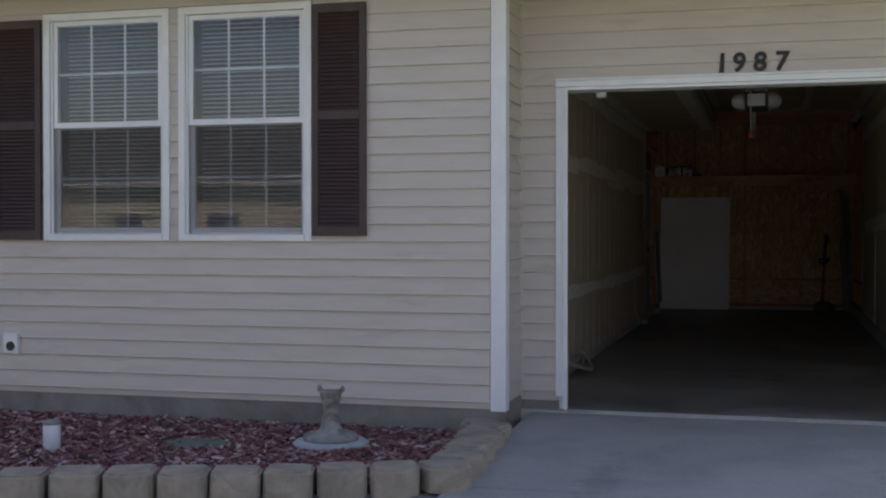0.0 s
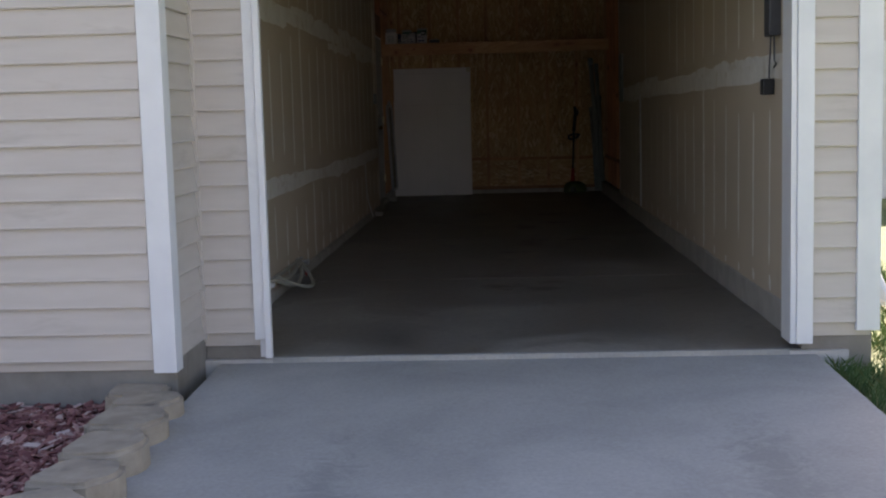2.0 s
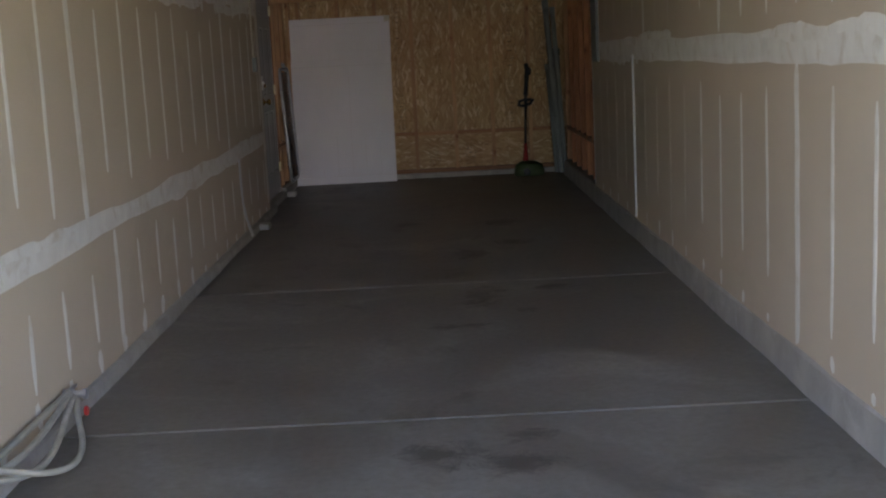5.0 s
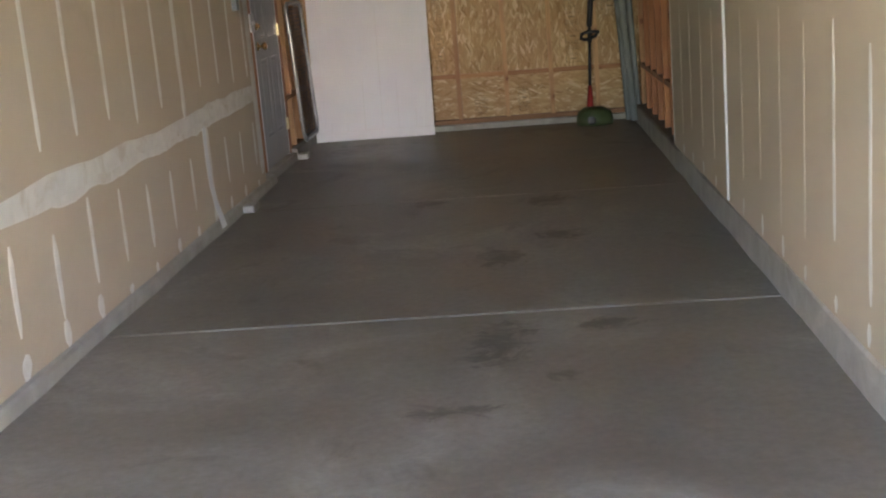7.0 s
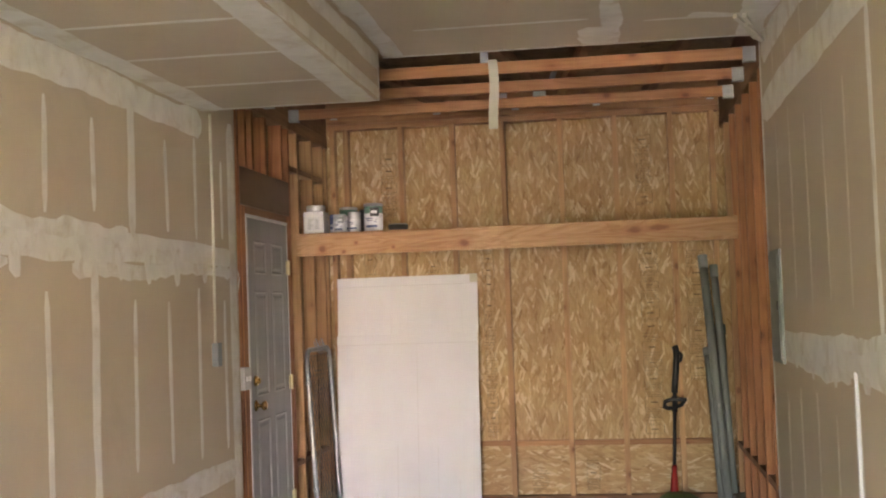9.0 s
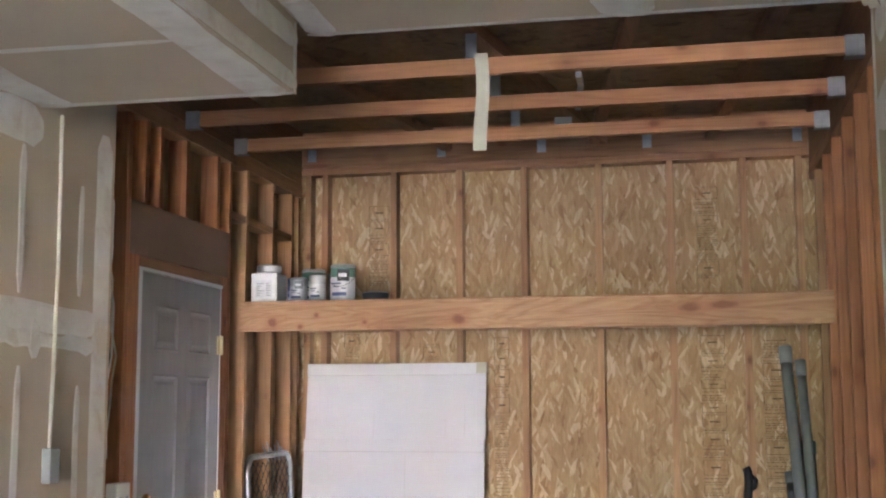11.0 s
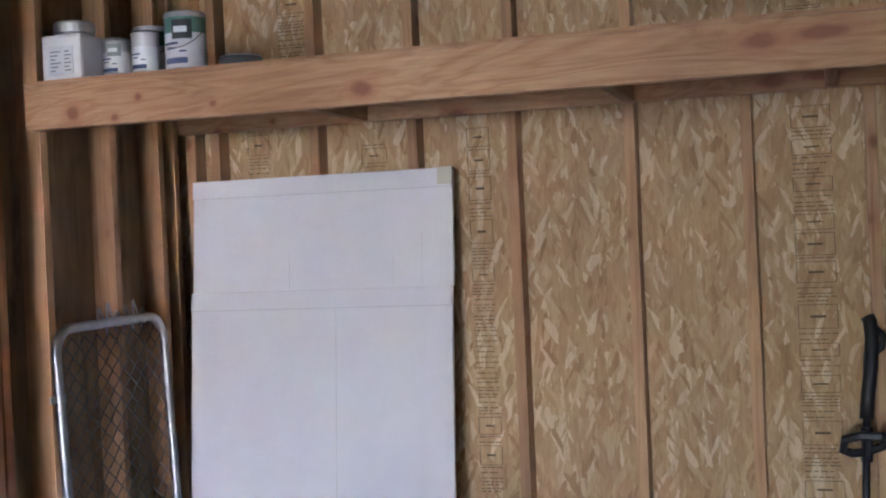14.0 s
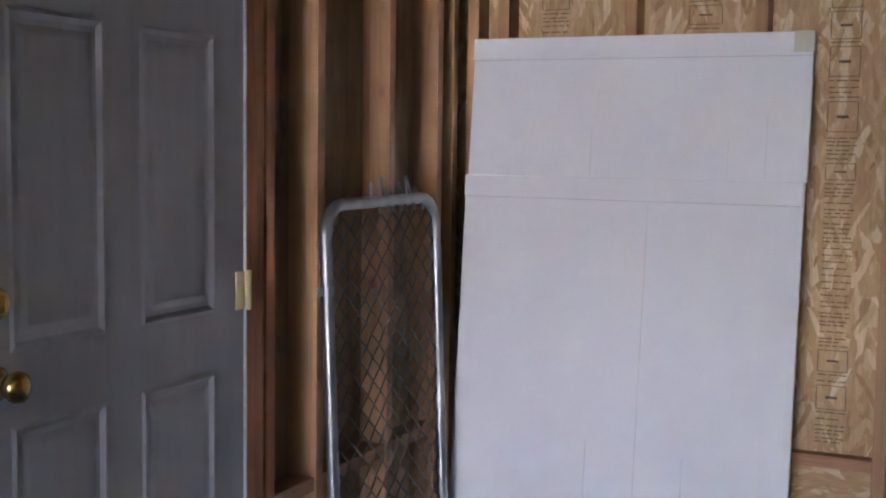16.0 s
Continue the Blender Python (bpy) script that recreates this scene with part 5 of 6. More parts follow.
# ---- coiled hose by the west curb ----
hose = thing("garden_hose", "grey-beige garden hose looped from a spigot", "hose")
for k, (sag_, bulge_, far) in enumerate(((0.0, 0.0, 1.06), (0.03, 0.03, 1.02), (0.075, 0.075, 0.98), (0.095, 0.15, 0.86))):
    bm = bmesh.new()
    pts = []
    for i in range(29):
        f = i / 28
        y = 10.20 - far * f
        sag = sag_ * math.sin(math.pi * f ** 1.5)
        bulge = bulge_ * math.sin(math.pi * f ** 1.3)
        pts.append((LEFT + 0.026 + 0.010 * k * (1 - f) + bulge, y, max(0.014, 0.135 - 0.012 * k * (1 - f) - sag)))
    tube(bm, pts, 0.0115, 8)
    part("loop", bm, M_HOSE, hose, smooth=True)
bm = bmesh.new()
lathe(bm, [(0.012, 0), (0.016, 0.01), (0.016, 0.05), (0.011, 0.06)], (LEFT + 0.03, 9.14, 0.105), 12, axis=1)
part("nozzle", bm, M_WHITEPLASTIC, hose, "white hose end")
bm = bmesh.new()
lathe(bm, [(0.022, 0), (0.022, 0.02), (0.014, 0.03), (0.014, 0.07), (0.02, 0.075), (0.02, 0.09)], (LEFT + 0.0, 10.22, 0.12), 12, axis=0)
box(bm, LEFT + 0.03, LEFT + 0.045, 10.19, 10.25, 0.141, 0.151)
part("spigot", bm, M_TIN, hose, "small dull metal spigot")
bm = bmesh.new()
lathe(bm, [(0.018, 0), (0.02, 0.006), (0.016, 0.012)], (LEFT + 0.05, 10.30, 0.03), 12, axis=0)
part("valve_wheel", bm, M_RED, hose, "small red valve wheel")

# ---- open overhead door, tracks, opener ----
ohd = thing("overhead_door", "open sectional garage door stored below the ceiling", "garage door")
TILT_D = math.atan(0.17)


def tilted(bm):
    bmesh.ops.rotate(bm, verts=bm.verts[:], cent=(0, 7.78, 2.24), matrix=Matrix.Rotation(TILT_D, 3, 'X'))
    return bm


for k in range(4):
    y0 = 7.78 + 0.535 * k
    part("section", tilted(boxes((OPEN_L - 0.06, OPEN_R + 0.06, y0, y0 + 0.53, 2.225, 2.265), bevel=0.006)), M_SOFFIT, ohd)
part("bottom_bar", tilted(boxes((OPEN_L - 0.06, OPEN_R + 0.06, 7.745, 7.778, 2.195, 2.275), bevel=0.004)), M_WHITE, ohd)
for x in (OPEN_L + 0.18, OPEN_R - 0.21):
    part("bracket", tilted(boxes((x - 0.03, x + 0.03, 7.72, 7.80, 2.13, 2.194), bevel=0.003)), M_WHITE, ohd, "white bottom bracket")
for s, x in ((1, OPEN_L - 0.10), (-1, OPEN_R + 0.075)):
    part("track", tilted(boxes((x - 0.012, x + 0.025, 7.75, 9.9, 2.20, 2.203), (x - 0.012, x - 0.009, 7.75, 9.9, 2.203, 2.28), (x + 0.022, x + 0.025, 7.75, 9.9, 2.203, 2.28))), M_STEEL, ohd)
    part("track_strap", boxes((x - 0.005, x + 0.015, 9.5, 9.53, 2.50, SOFF if x < 0 else CEIL)), M_STEEL, ohd)
opn = thing("door_opener", "ceiling-hung door opener with frosted light lenses", "garage door opener")
OX, OY, OZ = 0.16, 10.55, 2.37
part("body", boxes((OX - 0.10, OX + 0.10, OY - 0.2, OY + 0.2, OZ - 0.09, OZ + 0.06), bevel=0.03), M_DARKGREY, opn)
part("front_cap", boxes((OX - 0.075, OX + 0.075, OY - 0.212, OY - 0.2, OZ - 0.07, OZ + 0.035), bevel=0.004), M_GLOBE, opn, "pale front cover")
for s in (-1, 1):
    bm = bmesh.new()
    lathe(bm, [(0.085, 0), (0.088, 0.03), (0.075, 0.075), (0.045, 0.105), (0.01, 0.115)], (0, 0, 0), 20, axis=0)
    for v in bm.verts:
        v.co = Vector((OX + s * (0.10 + v.co.x), OY + v.co.y * 1.6, OZ - 0.01 + v.co.z * 0.85))
    bmesh.ops.recalc_face_normals(bm, faces=bm.faces[:])
    part("light_lens", bm, M_GLOBE, opn, "frosted light lens", smooth=True)
part("rail", boxes((OX - 0.02, OX + 0.02, 7.63, OY + 0.1, 2.66, 2.70), (OX - 0.02, OX + 0.02, OY + 0.06, OY + 0.1, OZ + 0.061, 2.66)), M_STEEL, opn)
for dx in (-0.08, 0.08):
    part("hanger", boxes((OX + dx - 0.012, OX + dx + 0.012, OY - 0.002, OY + 0.002, OZ + 0.055, CEIL)), M_STEEL, opn)
bm = bmesh.new()
tube(bm, [(OX - 0.04, 10.1, 2.66), (OX - 0.045, 10.1, 2.3), (OX - 0.04, 10.1, 2.07)], 0.005, 6)
part("release_cord", bm, M_LABEL, opn)
bm = bmesh.new()
lathe(bm, [(0.006, 0), (0.016, 0.008), (0.016, 0.06), (0.006, 0.07)], (OX - 0.04, 10.1, 2.0), 10)
part("release_handle", bm, M_RED, opn, "red release handle")
# hanging strip of joint tape at the ceiling edge
bm = bmesh.new()
rib = [(0.052 + 0.006 * math.sin(i * 0.5), 16.462 + 0.006 * math.sin(i * 0.45), 2.86 - 0.386 * i / 10) for i in range(11)]
rings = [[bm.verts.new((x + dx, y + dy, z)) for dx, dy in ((-0.026, 0), (0.026, 0), (0.026, 0.002), (-0.026, 0.002))] for x, y, z in rib]
for r0, r1 in zip(rings, rings[1:]):
    for k in range(4):
        bm.faces.new((r0[k], r0[(k + 1) % 4], r1[(k + 1) % 4], r1[k]))
bm.faces.new(rings[0])
bm.faces.new(rings[-1])
bmesh.ops.recalc_face_normals(bm, faces=bm.faces[:])
solid("hanging_tape", bm, M_TAPE, "strip of joint tape hanging from the ceiling edge", "tape", "")
bm = bmesh.new()
for (ax, ay, az), (bx, by, bz) in (((-0.09, -0.24, -0.004), (0.05, 0.22, -0.012)), ((-0.05, -0.25, -0.006), (0.07, 0.24, -0.016)), ((-0.03, -0.13, -0.022), (0.075, 0.17, -0.036))):
    tube(bm, [(ax, ay, az), ((ax + bx) / 2 + 0.006, (ay + by) / 2, (az + bz) / 2), (bx, by, bz)], 0.013, 4)
lath = solid("loose_lath", bm, M_TAPE, "splintered pale laths stuck in the ceiling corner", "wood scrap", "")
lath.location = (RIGHT - 0.085, CEIL_Y - 0.26, CEIL - 0.008)
# Near-white, barely metallic colour puts a bright glint into this strip.
bm = boxes((-0.042, 0.042, -0.022, 0.022, -0.002, 0.002), (-0.055, -0.005, 0.026, 0.045, 0.006, 0.009), bevel=0.001)
foil = solid("foil_strip", bm, M_FOIL, "crumpled foil strip between the joists, whitened as a glint", "foil", "")
foil.location, foil.rotation_euler = (0.24, 17.70, 2.862), (radians(-53), 0, radians(6))
bm = bmesh.new()
tube(bm, [(0.38, 17.0, 2.90), (0.36, 17.35, 2.95), (0.31, 17.72, 2.93)], 0.018, 4)
solid("metal_strap", bm, M_STEEL, "galvanised strap between the joists", "strap", "")

# ---- mill stamps on the sheathing, loose wall tape, chips of concrete ----
rk = random.Random(77)
for x0, w, z0, z1 in ((-0.30, 0.085, 0.52, 1.86), (0.865, 0.13, 0.52, 1.86), (1.20, 0.14, 0.9, 1.86), (-1.20, 0.09, 1.76, 1.86), (-0.72, 0.10, 1.76, 1.86), (0.42, 0.10, 0.12, 0.34), (0.02, 0.13, 0.12, 0.26), (0.86, 0.12, 2.2, 2.7), (-1.05, 0.12, 2.2, 2.6)):
    bm = bmesh.new()
    yf = BACK + 0.0886
    z = z0
    while z < z1:
        kind_ = rk.random()
        if kind_ < 0.16:
            h = rk.uniform(0.04, 0.09)
            for a in (x0, x0 + w):
                box(bm, a - 0.0012, a + 0.0012, yf - 0.0006, yf, z, z + h)
            for b in (z, z + h):
                box(bm, x0 + 0.0013, x0 + w - 0.0013, yf - 0.0006, yf, b - 0.001, b + 0.001)
            box(bm, x0 + w * 0.3, x0 + w * 0.7, yf - 0.0006, yf, z + h * 0.45, z + h * 0.55)
            z += h + 0.012
        else:
            a = x0
            while a < x0 + w * rk.uniform(0.7, 1.0):
                l_ = rk.uniform(0.012, 0.04)
                box(bm, a, min(a + l_, x0 + w), yf - 0.0006, yf, z, z + 0.003)
                a += l_ + 0.006
            z += rk.choice((0.011, 0.014, 0.02))
    part("mill_stamp", bm, M_INK, wall_north, "faded illegible mill stamp")
for y0, z0, z1 in ((17.71, 0.6, 2.3), (18.66, 0.6, 1.9)):
    bm = bmesh.new()
    xf = BAY_L - 0.0895
    z = z0
    while z < z1:
        a = y0
        while a < y0 + 0.045:
            l_ = rk.uniform(0.008, 0.022)
            box(bm, xf, xf + 0.0008, a, min(a + l_, y0 + 0.05), z, z + 0.004)
            a += l_ + 0.006
        z += rk.choice((0.012, 0.015, 0.024, 0.07))
    part("mill_stamp", bm, M_INK, wall_west_end, "faded illegible mill stamp")
bm = bmesh.new()
pts = [(LEFT + 0.003, 0.62), (LEFT + 0.006, 0.45), (LEFT + 0.015, 0.30), (LEFT + 0.035, 0.18), (LEFT + 0.06, 0.10), (LEFT + 0.075, 0.05)]
rows2 = [[bm.verts.new((x + d, y, z)) for y, d in ((14.70 - 0.016 * i, 0), (14.775 - 0.010 * i, 0), (14.775 - 0.010 * i, 0.002), (14.70 - 0.016 * i, 0.002))] for i, (x, z) in enumerate(pts)]
for r0, r1 in zip(rows2, rows2[1:]):
    for k in range(4):
        bm.faces.new((r0[k], r0[(k + 1) % 4], r1[(k + 1) % 4], r1[k]))
bmesh.ops.recalc_face_normals(bm, faces=bm.faces[:])
part("peeling_tape", bm, M_WHITE, wall_west, "strip of joint tape peeling off the wall")
for x, y, s in ((-1.32, 15.42, 1.0), (-1.345, 17.66, 0.8)):
    bm = boxes((-0.05 * s, 0.05 * s, -0.09 * s, 0.09 * s, 0, 0.045), bevel=0.012)
    ob = solid("concrete_chunk", bm, M_CURB, "pale lump of mortar on the floor by the curb", "concrete lump", "")
    ob.location = (x, y, 0.0)


# ---- windows and shutters ----
for i, (w0, w1) in enumerate(WIN):
    win = thing("window_%d" % (i + 1), "white double-hung window with grids, blind behind", "window", kind="structure")
    FY = HOUSE_Y - 0.035
    bm = boxes((w0, w0 + 0.05, FY, HOUSE_Y + 0.1, WZ0, WZ1), (w1 - 0.05, w1, FY, HOUSE_Y + 0.1, WZ0, WZ1), (w0 + 0.05, w1 - 0.05, FY, HOUSE_Y + 0.1, WZ1 - 0.05, WZ1), (w0 + 0.05, w1 - 0.05, FY - 0.006, HOUSE_Y + 0.1, WZ0, WZ0 + 0.045), bevel=0.004)
    part("window_frame", bm, M_WHITE, win)
    part("flange", boxes((w0 + 0.05, w0 + 0.066, FY + 0.02, HOUSE_Y + 0.08, WZ0 + 0.046, WZ1 - 0.051), (w1 - 0.066, w1 - 0.05, FY + 0.02, HOUSE_Y + 0.08, WZ0 + 0.046, WZ1 - 0.051), bevel=0.003), M_WHITE, win)
    mid_z = 1.93
    a, b = w0 + 0.067, w1 - 0.067
    for name, z0, z1, y in (("upper_sash", mid_z - 0.01, WZ1 - 0.052, FY + 0.03), ("lower_sash", WZ0 + 0.047, mid_z + 0.02, FY + 0.06)):
        bm = boxes((a, a + 0.03, y, y + 0.03, z0, z1), (b - 0.03, b, y, y + 0.03, z0, z1), (a + 0.03, b - 0.03, y, y + 0.03, z1 - 0.035, z1), (a + 0.03, b - 0.03, y, y + 0.03, z0, z0 + 0.045), bevel=0.003)
        sash = part(name, bm, M_WHITE, win)
        bm = bmesh.new()
        ga, gb, gz0, gz1 = a + 0.03, b - 0.03, z0 + 0.045, z1 - 0.035
        for k in (1, 2):
            x = ga + (gb - ga) * k / 3
            box(bm, x - 0.008, x + 0.008, y + 0.016, y + 0.022, gz0, gz1)
        z = (gz0 + gz1) / 2
        box(bm, ga, gb, y + 0.0155, y + 0.0225, z - 0.008, z + 0.008)
        part("grid", bm, M_WHITE, sash)
        pane = part("pane", boxes((ga - 0.005, gb + 0.005, y + 0.011, y + 0.014, gz0 - 0.005, gz1 + 0.005)), M_GLASS, sash)
        pane.visible_shadow = False
    bm = boxes((a + 0.004, b - 0.004, FY + 0.022, FY + 0.0225, WZ0 + 0.055, mid_z - 0.005))
    part("insect_screen", bm, M_SCREEN, win, "dark insect screen over the lower sash")
    blind = thing("window_blind", "cream slatted blind lowered behind the glass", "blind", "blinds")
    bm = boxes((-(w1 - w0) / 2 + 0.08, (w1 - w0) / 2 - 0.10, -0.012, 0.012, -0.0006, 0.0006))
    slat = mesh_of("slat", bm, M_BLIND)
    z = WZ0 + 0.05
    while z < WZ1 - 0.06:
        shared("slat", slat, blind, ((w0 + w1) / 2, HOUSE_Y + 0.17, z), (radians(26), 0, 0))
        z += 0.0302
    part("headrail", boxes((w0 + 0.075, w1 - 0.095, HOUSE_Y + 0.152, HOUSE_Y + 0.19, WZ1 - 0.055, WZ1 - 0.02)), M_BLIND, blind)


def shutter(x0, x1, z0, z1):
    t = thing("shutter", "dark brown louvered shutter beside the window", "shutter", "shutters")
    y0, y1 = HOUSE_Y - 0.045, HOUSE_Y - 0.015
    mid_z = z0 + (z1 - z0) * 0.52
    part("shutter_frame", boxes((x0, x0 + 0.045, y0, y1, z0, z1), (x1 - 0.045, x1, y0, y1, z0, z1), (x0 + 0.045, x1 - 0.045, y0, y1, z0, z0 + 0.06), (x0 + 0.045, x1 - 0.045, y0, y1, z1 - 0.06, z1), (x0 + 0.045, x1 - 0.045, y0, y1, mid_z - 0.03, mid_z + 0.03), bevel=0.003), M_SHUTTER, t)
    part("backing", boxes((x0 + 0.04, x1 - 0.04, y1 - 0.006, y1 - 0.001, z0 + 0.05, z1 - 0.05)), M_SHUTTER, t)
    bm = boxes((x0 + 0.045, x1 - 0.045, -0.003, 0.003, -0.016, 0.016))
    me = mesh_of("louver", bm, M_SHUTTER)
    for a, b in ((z0 + 0.06, mid_z - 0.03), (mid_z + 0.03, z1 - 0.06)):
        n = int((b - a) / 0.027)
        for k in range(n):
            shared("louver", me, t, (0, y0 + 0.013, a + (b - a) * (k + 0.5) / n), (radians(-32), 0, 0))
    return t


shutter(-2.645, -2.27, 1.17, 2.70)
shutter(-5.06, -4.685, 1.14, 2.69)

# ---- house number ----
num = thing("house_number", "black metal numerals 1987 on the siding", "numerals")
for ch, x in (("1", -0.012), ("9", 0.097), ("8", 0.228), ("7", 0.362)):
    cu = bpy.data.curves.new("digit", 'FONT')
    cu.body, cu.size, cu.extrude, cu.align_x, cu.shear = ch, 0.168, 0.006, 'CENTER', 0.06
    cu.offset = 0.0045
    tmp = new("digit_text", cu)
    bpy.context.view_layer.update()
    me = bpy.data.meshes.new_from_object(tmp.evaluated_get(bpy.context.evaluated_depsgraph_get()))
    bpy.data.objects.remove(tmp)
    me.materials.clear()
    me.materials.append(M_DIGIT)
    d = new("digit", me)
    d.parent = num
    d.location, d.rotation_euler = (x - 0.012, GAR_Y - 0.022, 2.234), (radians(90), 0, 0)

box_o = thing("outdoor_outlet", "weathered outdoor outlet cover on the siding", "outlet")
part("cover", boxes((-4.995, -4.875, HOUSE_Y - 0.045, HOUSE_Y - 0.008, 0.33, 0.475), bevel=0.006), M_WHITE, box_o)
bm = bmesh.new()
lathe(bm, [(0.034, -0.006), (0.034, 0.0), (0.028, 0.001)], (-4.93, HOUSE_Y - 0.046, 0.385), 16, axis=1)
part("opening", bm, M_BLACK, box_o, "dark round socket cover")

# ---- planting bed ----
bm = bmesh.new()
prism(bm, [(-1.38, 5.20), (-1.38, 6.96), (-7.5, 6.96), (-7.5, 3.1), (-3.4, 4.52)], 2, -0.4, -0.10)
solid("mulch_bed", bm, M_SOIL, "bed of dark soil under red mulch", "planting bed")


def edging_block(x, y, turn, w=0.285, z=-0.05, h=0.135):
    bm = bmesh.new()
    d = 0.20
    front = [(-w / 2 + 0.02 + (w - 0.04) * i / 8, -d / 2 - 0.045 * math.sin(math.pi * i / 8)) for i in range(9)]
    pts = [(-w / 2, d / 2), (-w / 2 + 0.004, -d / 2 + 0.03)] + front + [(w / 2 - 0.004, -d / 2 + 0.03), (w / 2, d / 2), (w / 2 - 0.05, d / 2 + 0.03), (-w / 2 + 0.05, d / 2 + 0.03)]
    prism(bm, pts, 2, -h, 0)
    edges = [e for e in bm.edges if all(v.co.z > -0.001 for v in e.verts)]
    bmesh.ops.bevel(bm, geom=edges, offset=0.016, segments=3, affect='EDGES')
    rnd = random.Random(int(x * 100 + y * 1000))
    for v in bm.verts:
        v.co += Vector((rnd.uniform(-1, 1), rnd.uniform(-1, 1), rnd.uniform(-0.5, 0.5))) * 0.0025
    ob = solid("edging_block", bm, M_BLOCK, "tan scalloped concrete edging block round the bed", "edging block", "", group="edging blocks")
    ob.location, ob.rotation_euler = (x, y, z + rnd.uniform(-0.006, 0.006)), (radians(rnd.uniform(-1.5, 1.5)), radians(rnd.uniform(-1.5, 1.5)), turn)
    return ob


def front_edge(x):
    """Front line of the row of blocks along the walk."""
    return 4.49 + 0.34 * (x + 3.03)


for k in range(17):
    x = -1.525 - 0.247 * k
    edging_block(x, front_edge(x + 0.04) + 0.135, math.atan(0.34) + 0.05 * math.sin(k * 2.3), w=0.252, z=0.025, h=0.14)
for x, y, tr_, w in ((-1.295, 5.26, 0.72, 0.245), (-1.30, 5.575, 1.36, 0.275), (-1.32, 5.91, 1.46, 0.29), (-1.345, 6.26, 1.5, 0.30), (-1.37, 6.58, 1.5, 0.26)):
    edging_block(x, y, tr_, w=w, z=0.028, h=0.13)
edging_block(-1.475, 6.80, 0.05, w=0.24, z=0.005)
chips = random.Random(11)
verts, faces = [], []
for k in range(11500):
    x = -1.40 - 4.7 * chips.random() ** 1.15
    lo = front_edge(x) + 0.24
    yy = lo + (6.93 - lo) * chips.random()
    L_, W_ = chips.uniform(0.012, 0.042), chips.uniform(0.005, 0.015)
    m = pose(x, yy, -0.098 + chips.random() * 0.022, chips.uniform(-28, 28), chips.uniform(-28, 28), chips.uniform(0, 360))
    b = len(verts)
    for px, py, pz in ((-L_, -W_, 0), (L_, -W_ * 0.7, 0), (L_ * 0.9, W_, 0), (-L_ * 0.8, W_, 0), (-L_, -W_, 0.006), (L_, -W_ * 0.7, 0.005), (L_ * 0.9, W_, 0.006), (-L_ * 0.8, W_, 0.005)):
        verts.append(m @ Vector((px, py, pz)))
    faces += [(b + i, b + j_, b + k_, b + l_) for i, j_, k_, l_ in ((4, 5, 6, 7), (0, 1, 5, 4), (1, 2, 6, 5), (2, 3, 7, 6), (3, 0, 4, 7))]
me = bpy.data.meshes.new("mulch_chips")
me.from_pydata(verts, [], faces)


def island_material(name, stops, rough):
    m, nt, bs = shader(name)
    geo = nt.nodes.new("ShaderNodeNewGeometry")
    nt.links.new(ramp(nt, geo.outputs["Random Per Island"], stops), bs.inputs["Base Color"])
    bs.inputs["Roughness"].default_value = rough
    return m


me.materials.append(island_material("mulch_chip_mix", [(0.0, (0.12, 0.04, 0.042)), (0.45, (0.24, 0.095, 0.09)), (0.8, (0.36, 0.19, 0.17)), (1.0, (0.56, 0.44, 0.40))], 0.95))
tagged(new("mulch_chips", me), "loose red wood mulch chips", "mulch", kind="stuff")

statue = bmesh.new()
lathe(statue, [(0.165, 0.0), (0.17, 0.02), (0.15, 0.045), (0.09, 0.055), (0.07, 0.075), (0.062, 0.10), (0.052, 0.16), (0.045, 0.20), (0.05, 0.24), (0.058, 0.28), (0.066, 0.32), (0.075, 0.335), (0.06, 0.335)], (0, 0, 0), 20)
for s in (-1, 1):
    prism(statue, [(s * 0.045, 0.325), (s * 0.08, 0.33), (s * 0.078, 0.375), (s * 0.06, 0.35)], 1, -0.02, 0.02)
lathe(statue, [(0.03, -0.06), (0.035, -0.05), (0.03, -0.04)], (0, -0.0, 0.26), 10, axis=1)
st = solid("garden_statue", statue, M_STONE, "small weathered stone garden figure on a round base", "statue", "", smooth=True)
st.location = (-2.26, 6.22, -0.052)
st.scale = (1, 1, 0.88)
base = bmesh.new()
lathe(base, [(0.225, 0), (0.23, 0.02), (0.21, 0.035), (0.10, 0.04)], (0, 0, 0), 24)
sb = solid("stone_disc", base, M_PALESTONE, "pale round stone under the garden figure", "stepping stone", "", smooth=True)
sb.location = (-2.26, 6.22, -0.088)
cl = thing("cleanout_pipe", "white plastic cleanout pipe with a dark cap rim", "pipe", at=(-3.80, 5.66, -0.2))
bm = bmesh.new()
lathe(bm, [(0.050, 0), (0.050, 0.268), (0.046, 0.273)], (0, 0, 0), 24)
part("tube", bm, M_WHITEPLASTIC, cl, smooth=True)
bm = bmesh.new()
lathe(bm, [(0.052, 0.263), (0.054, 0.268), (0.054, 0.278), (0.043, 0.286)], (0, 0, 0), 24)
part("cap", bm, M_STONE, cl)
lid = bmesh.new()
lathe(lid, [(0.21, 0), (0.215, 0.015), (0.20, 0.03), (0.05, 0.034)], (0, 0, 0), 28)
vl = solid("valve_box_lid", lid, plain("faded_green_lid", (0.10, 0.145, 0.115), (0.15, 0.19, 0.155), 14, 0.7), "oval faded green irrigation valve lid in the mulch", "valve lid", "", smooth=True)
vl.location, vl.scale = (-3.05, 6.05, -0.10), (1, 0.62, 1)

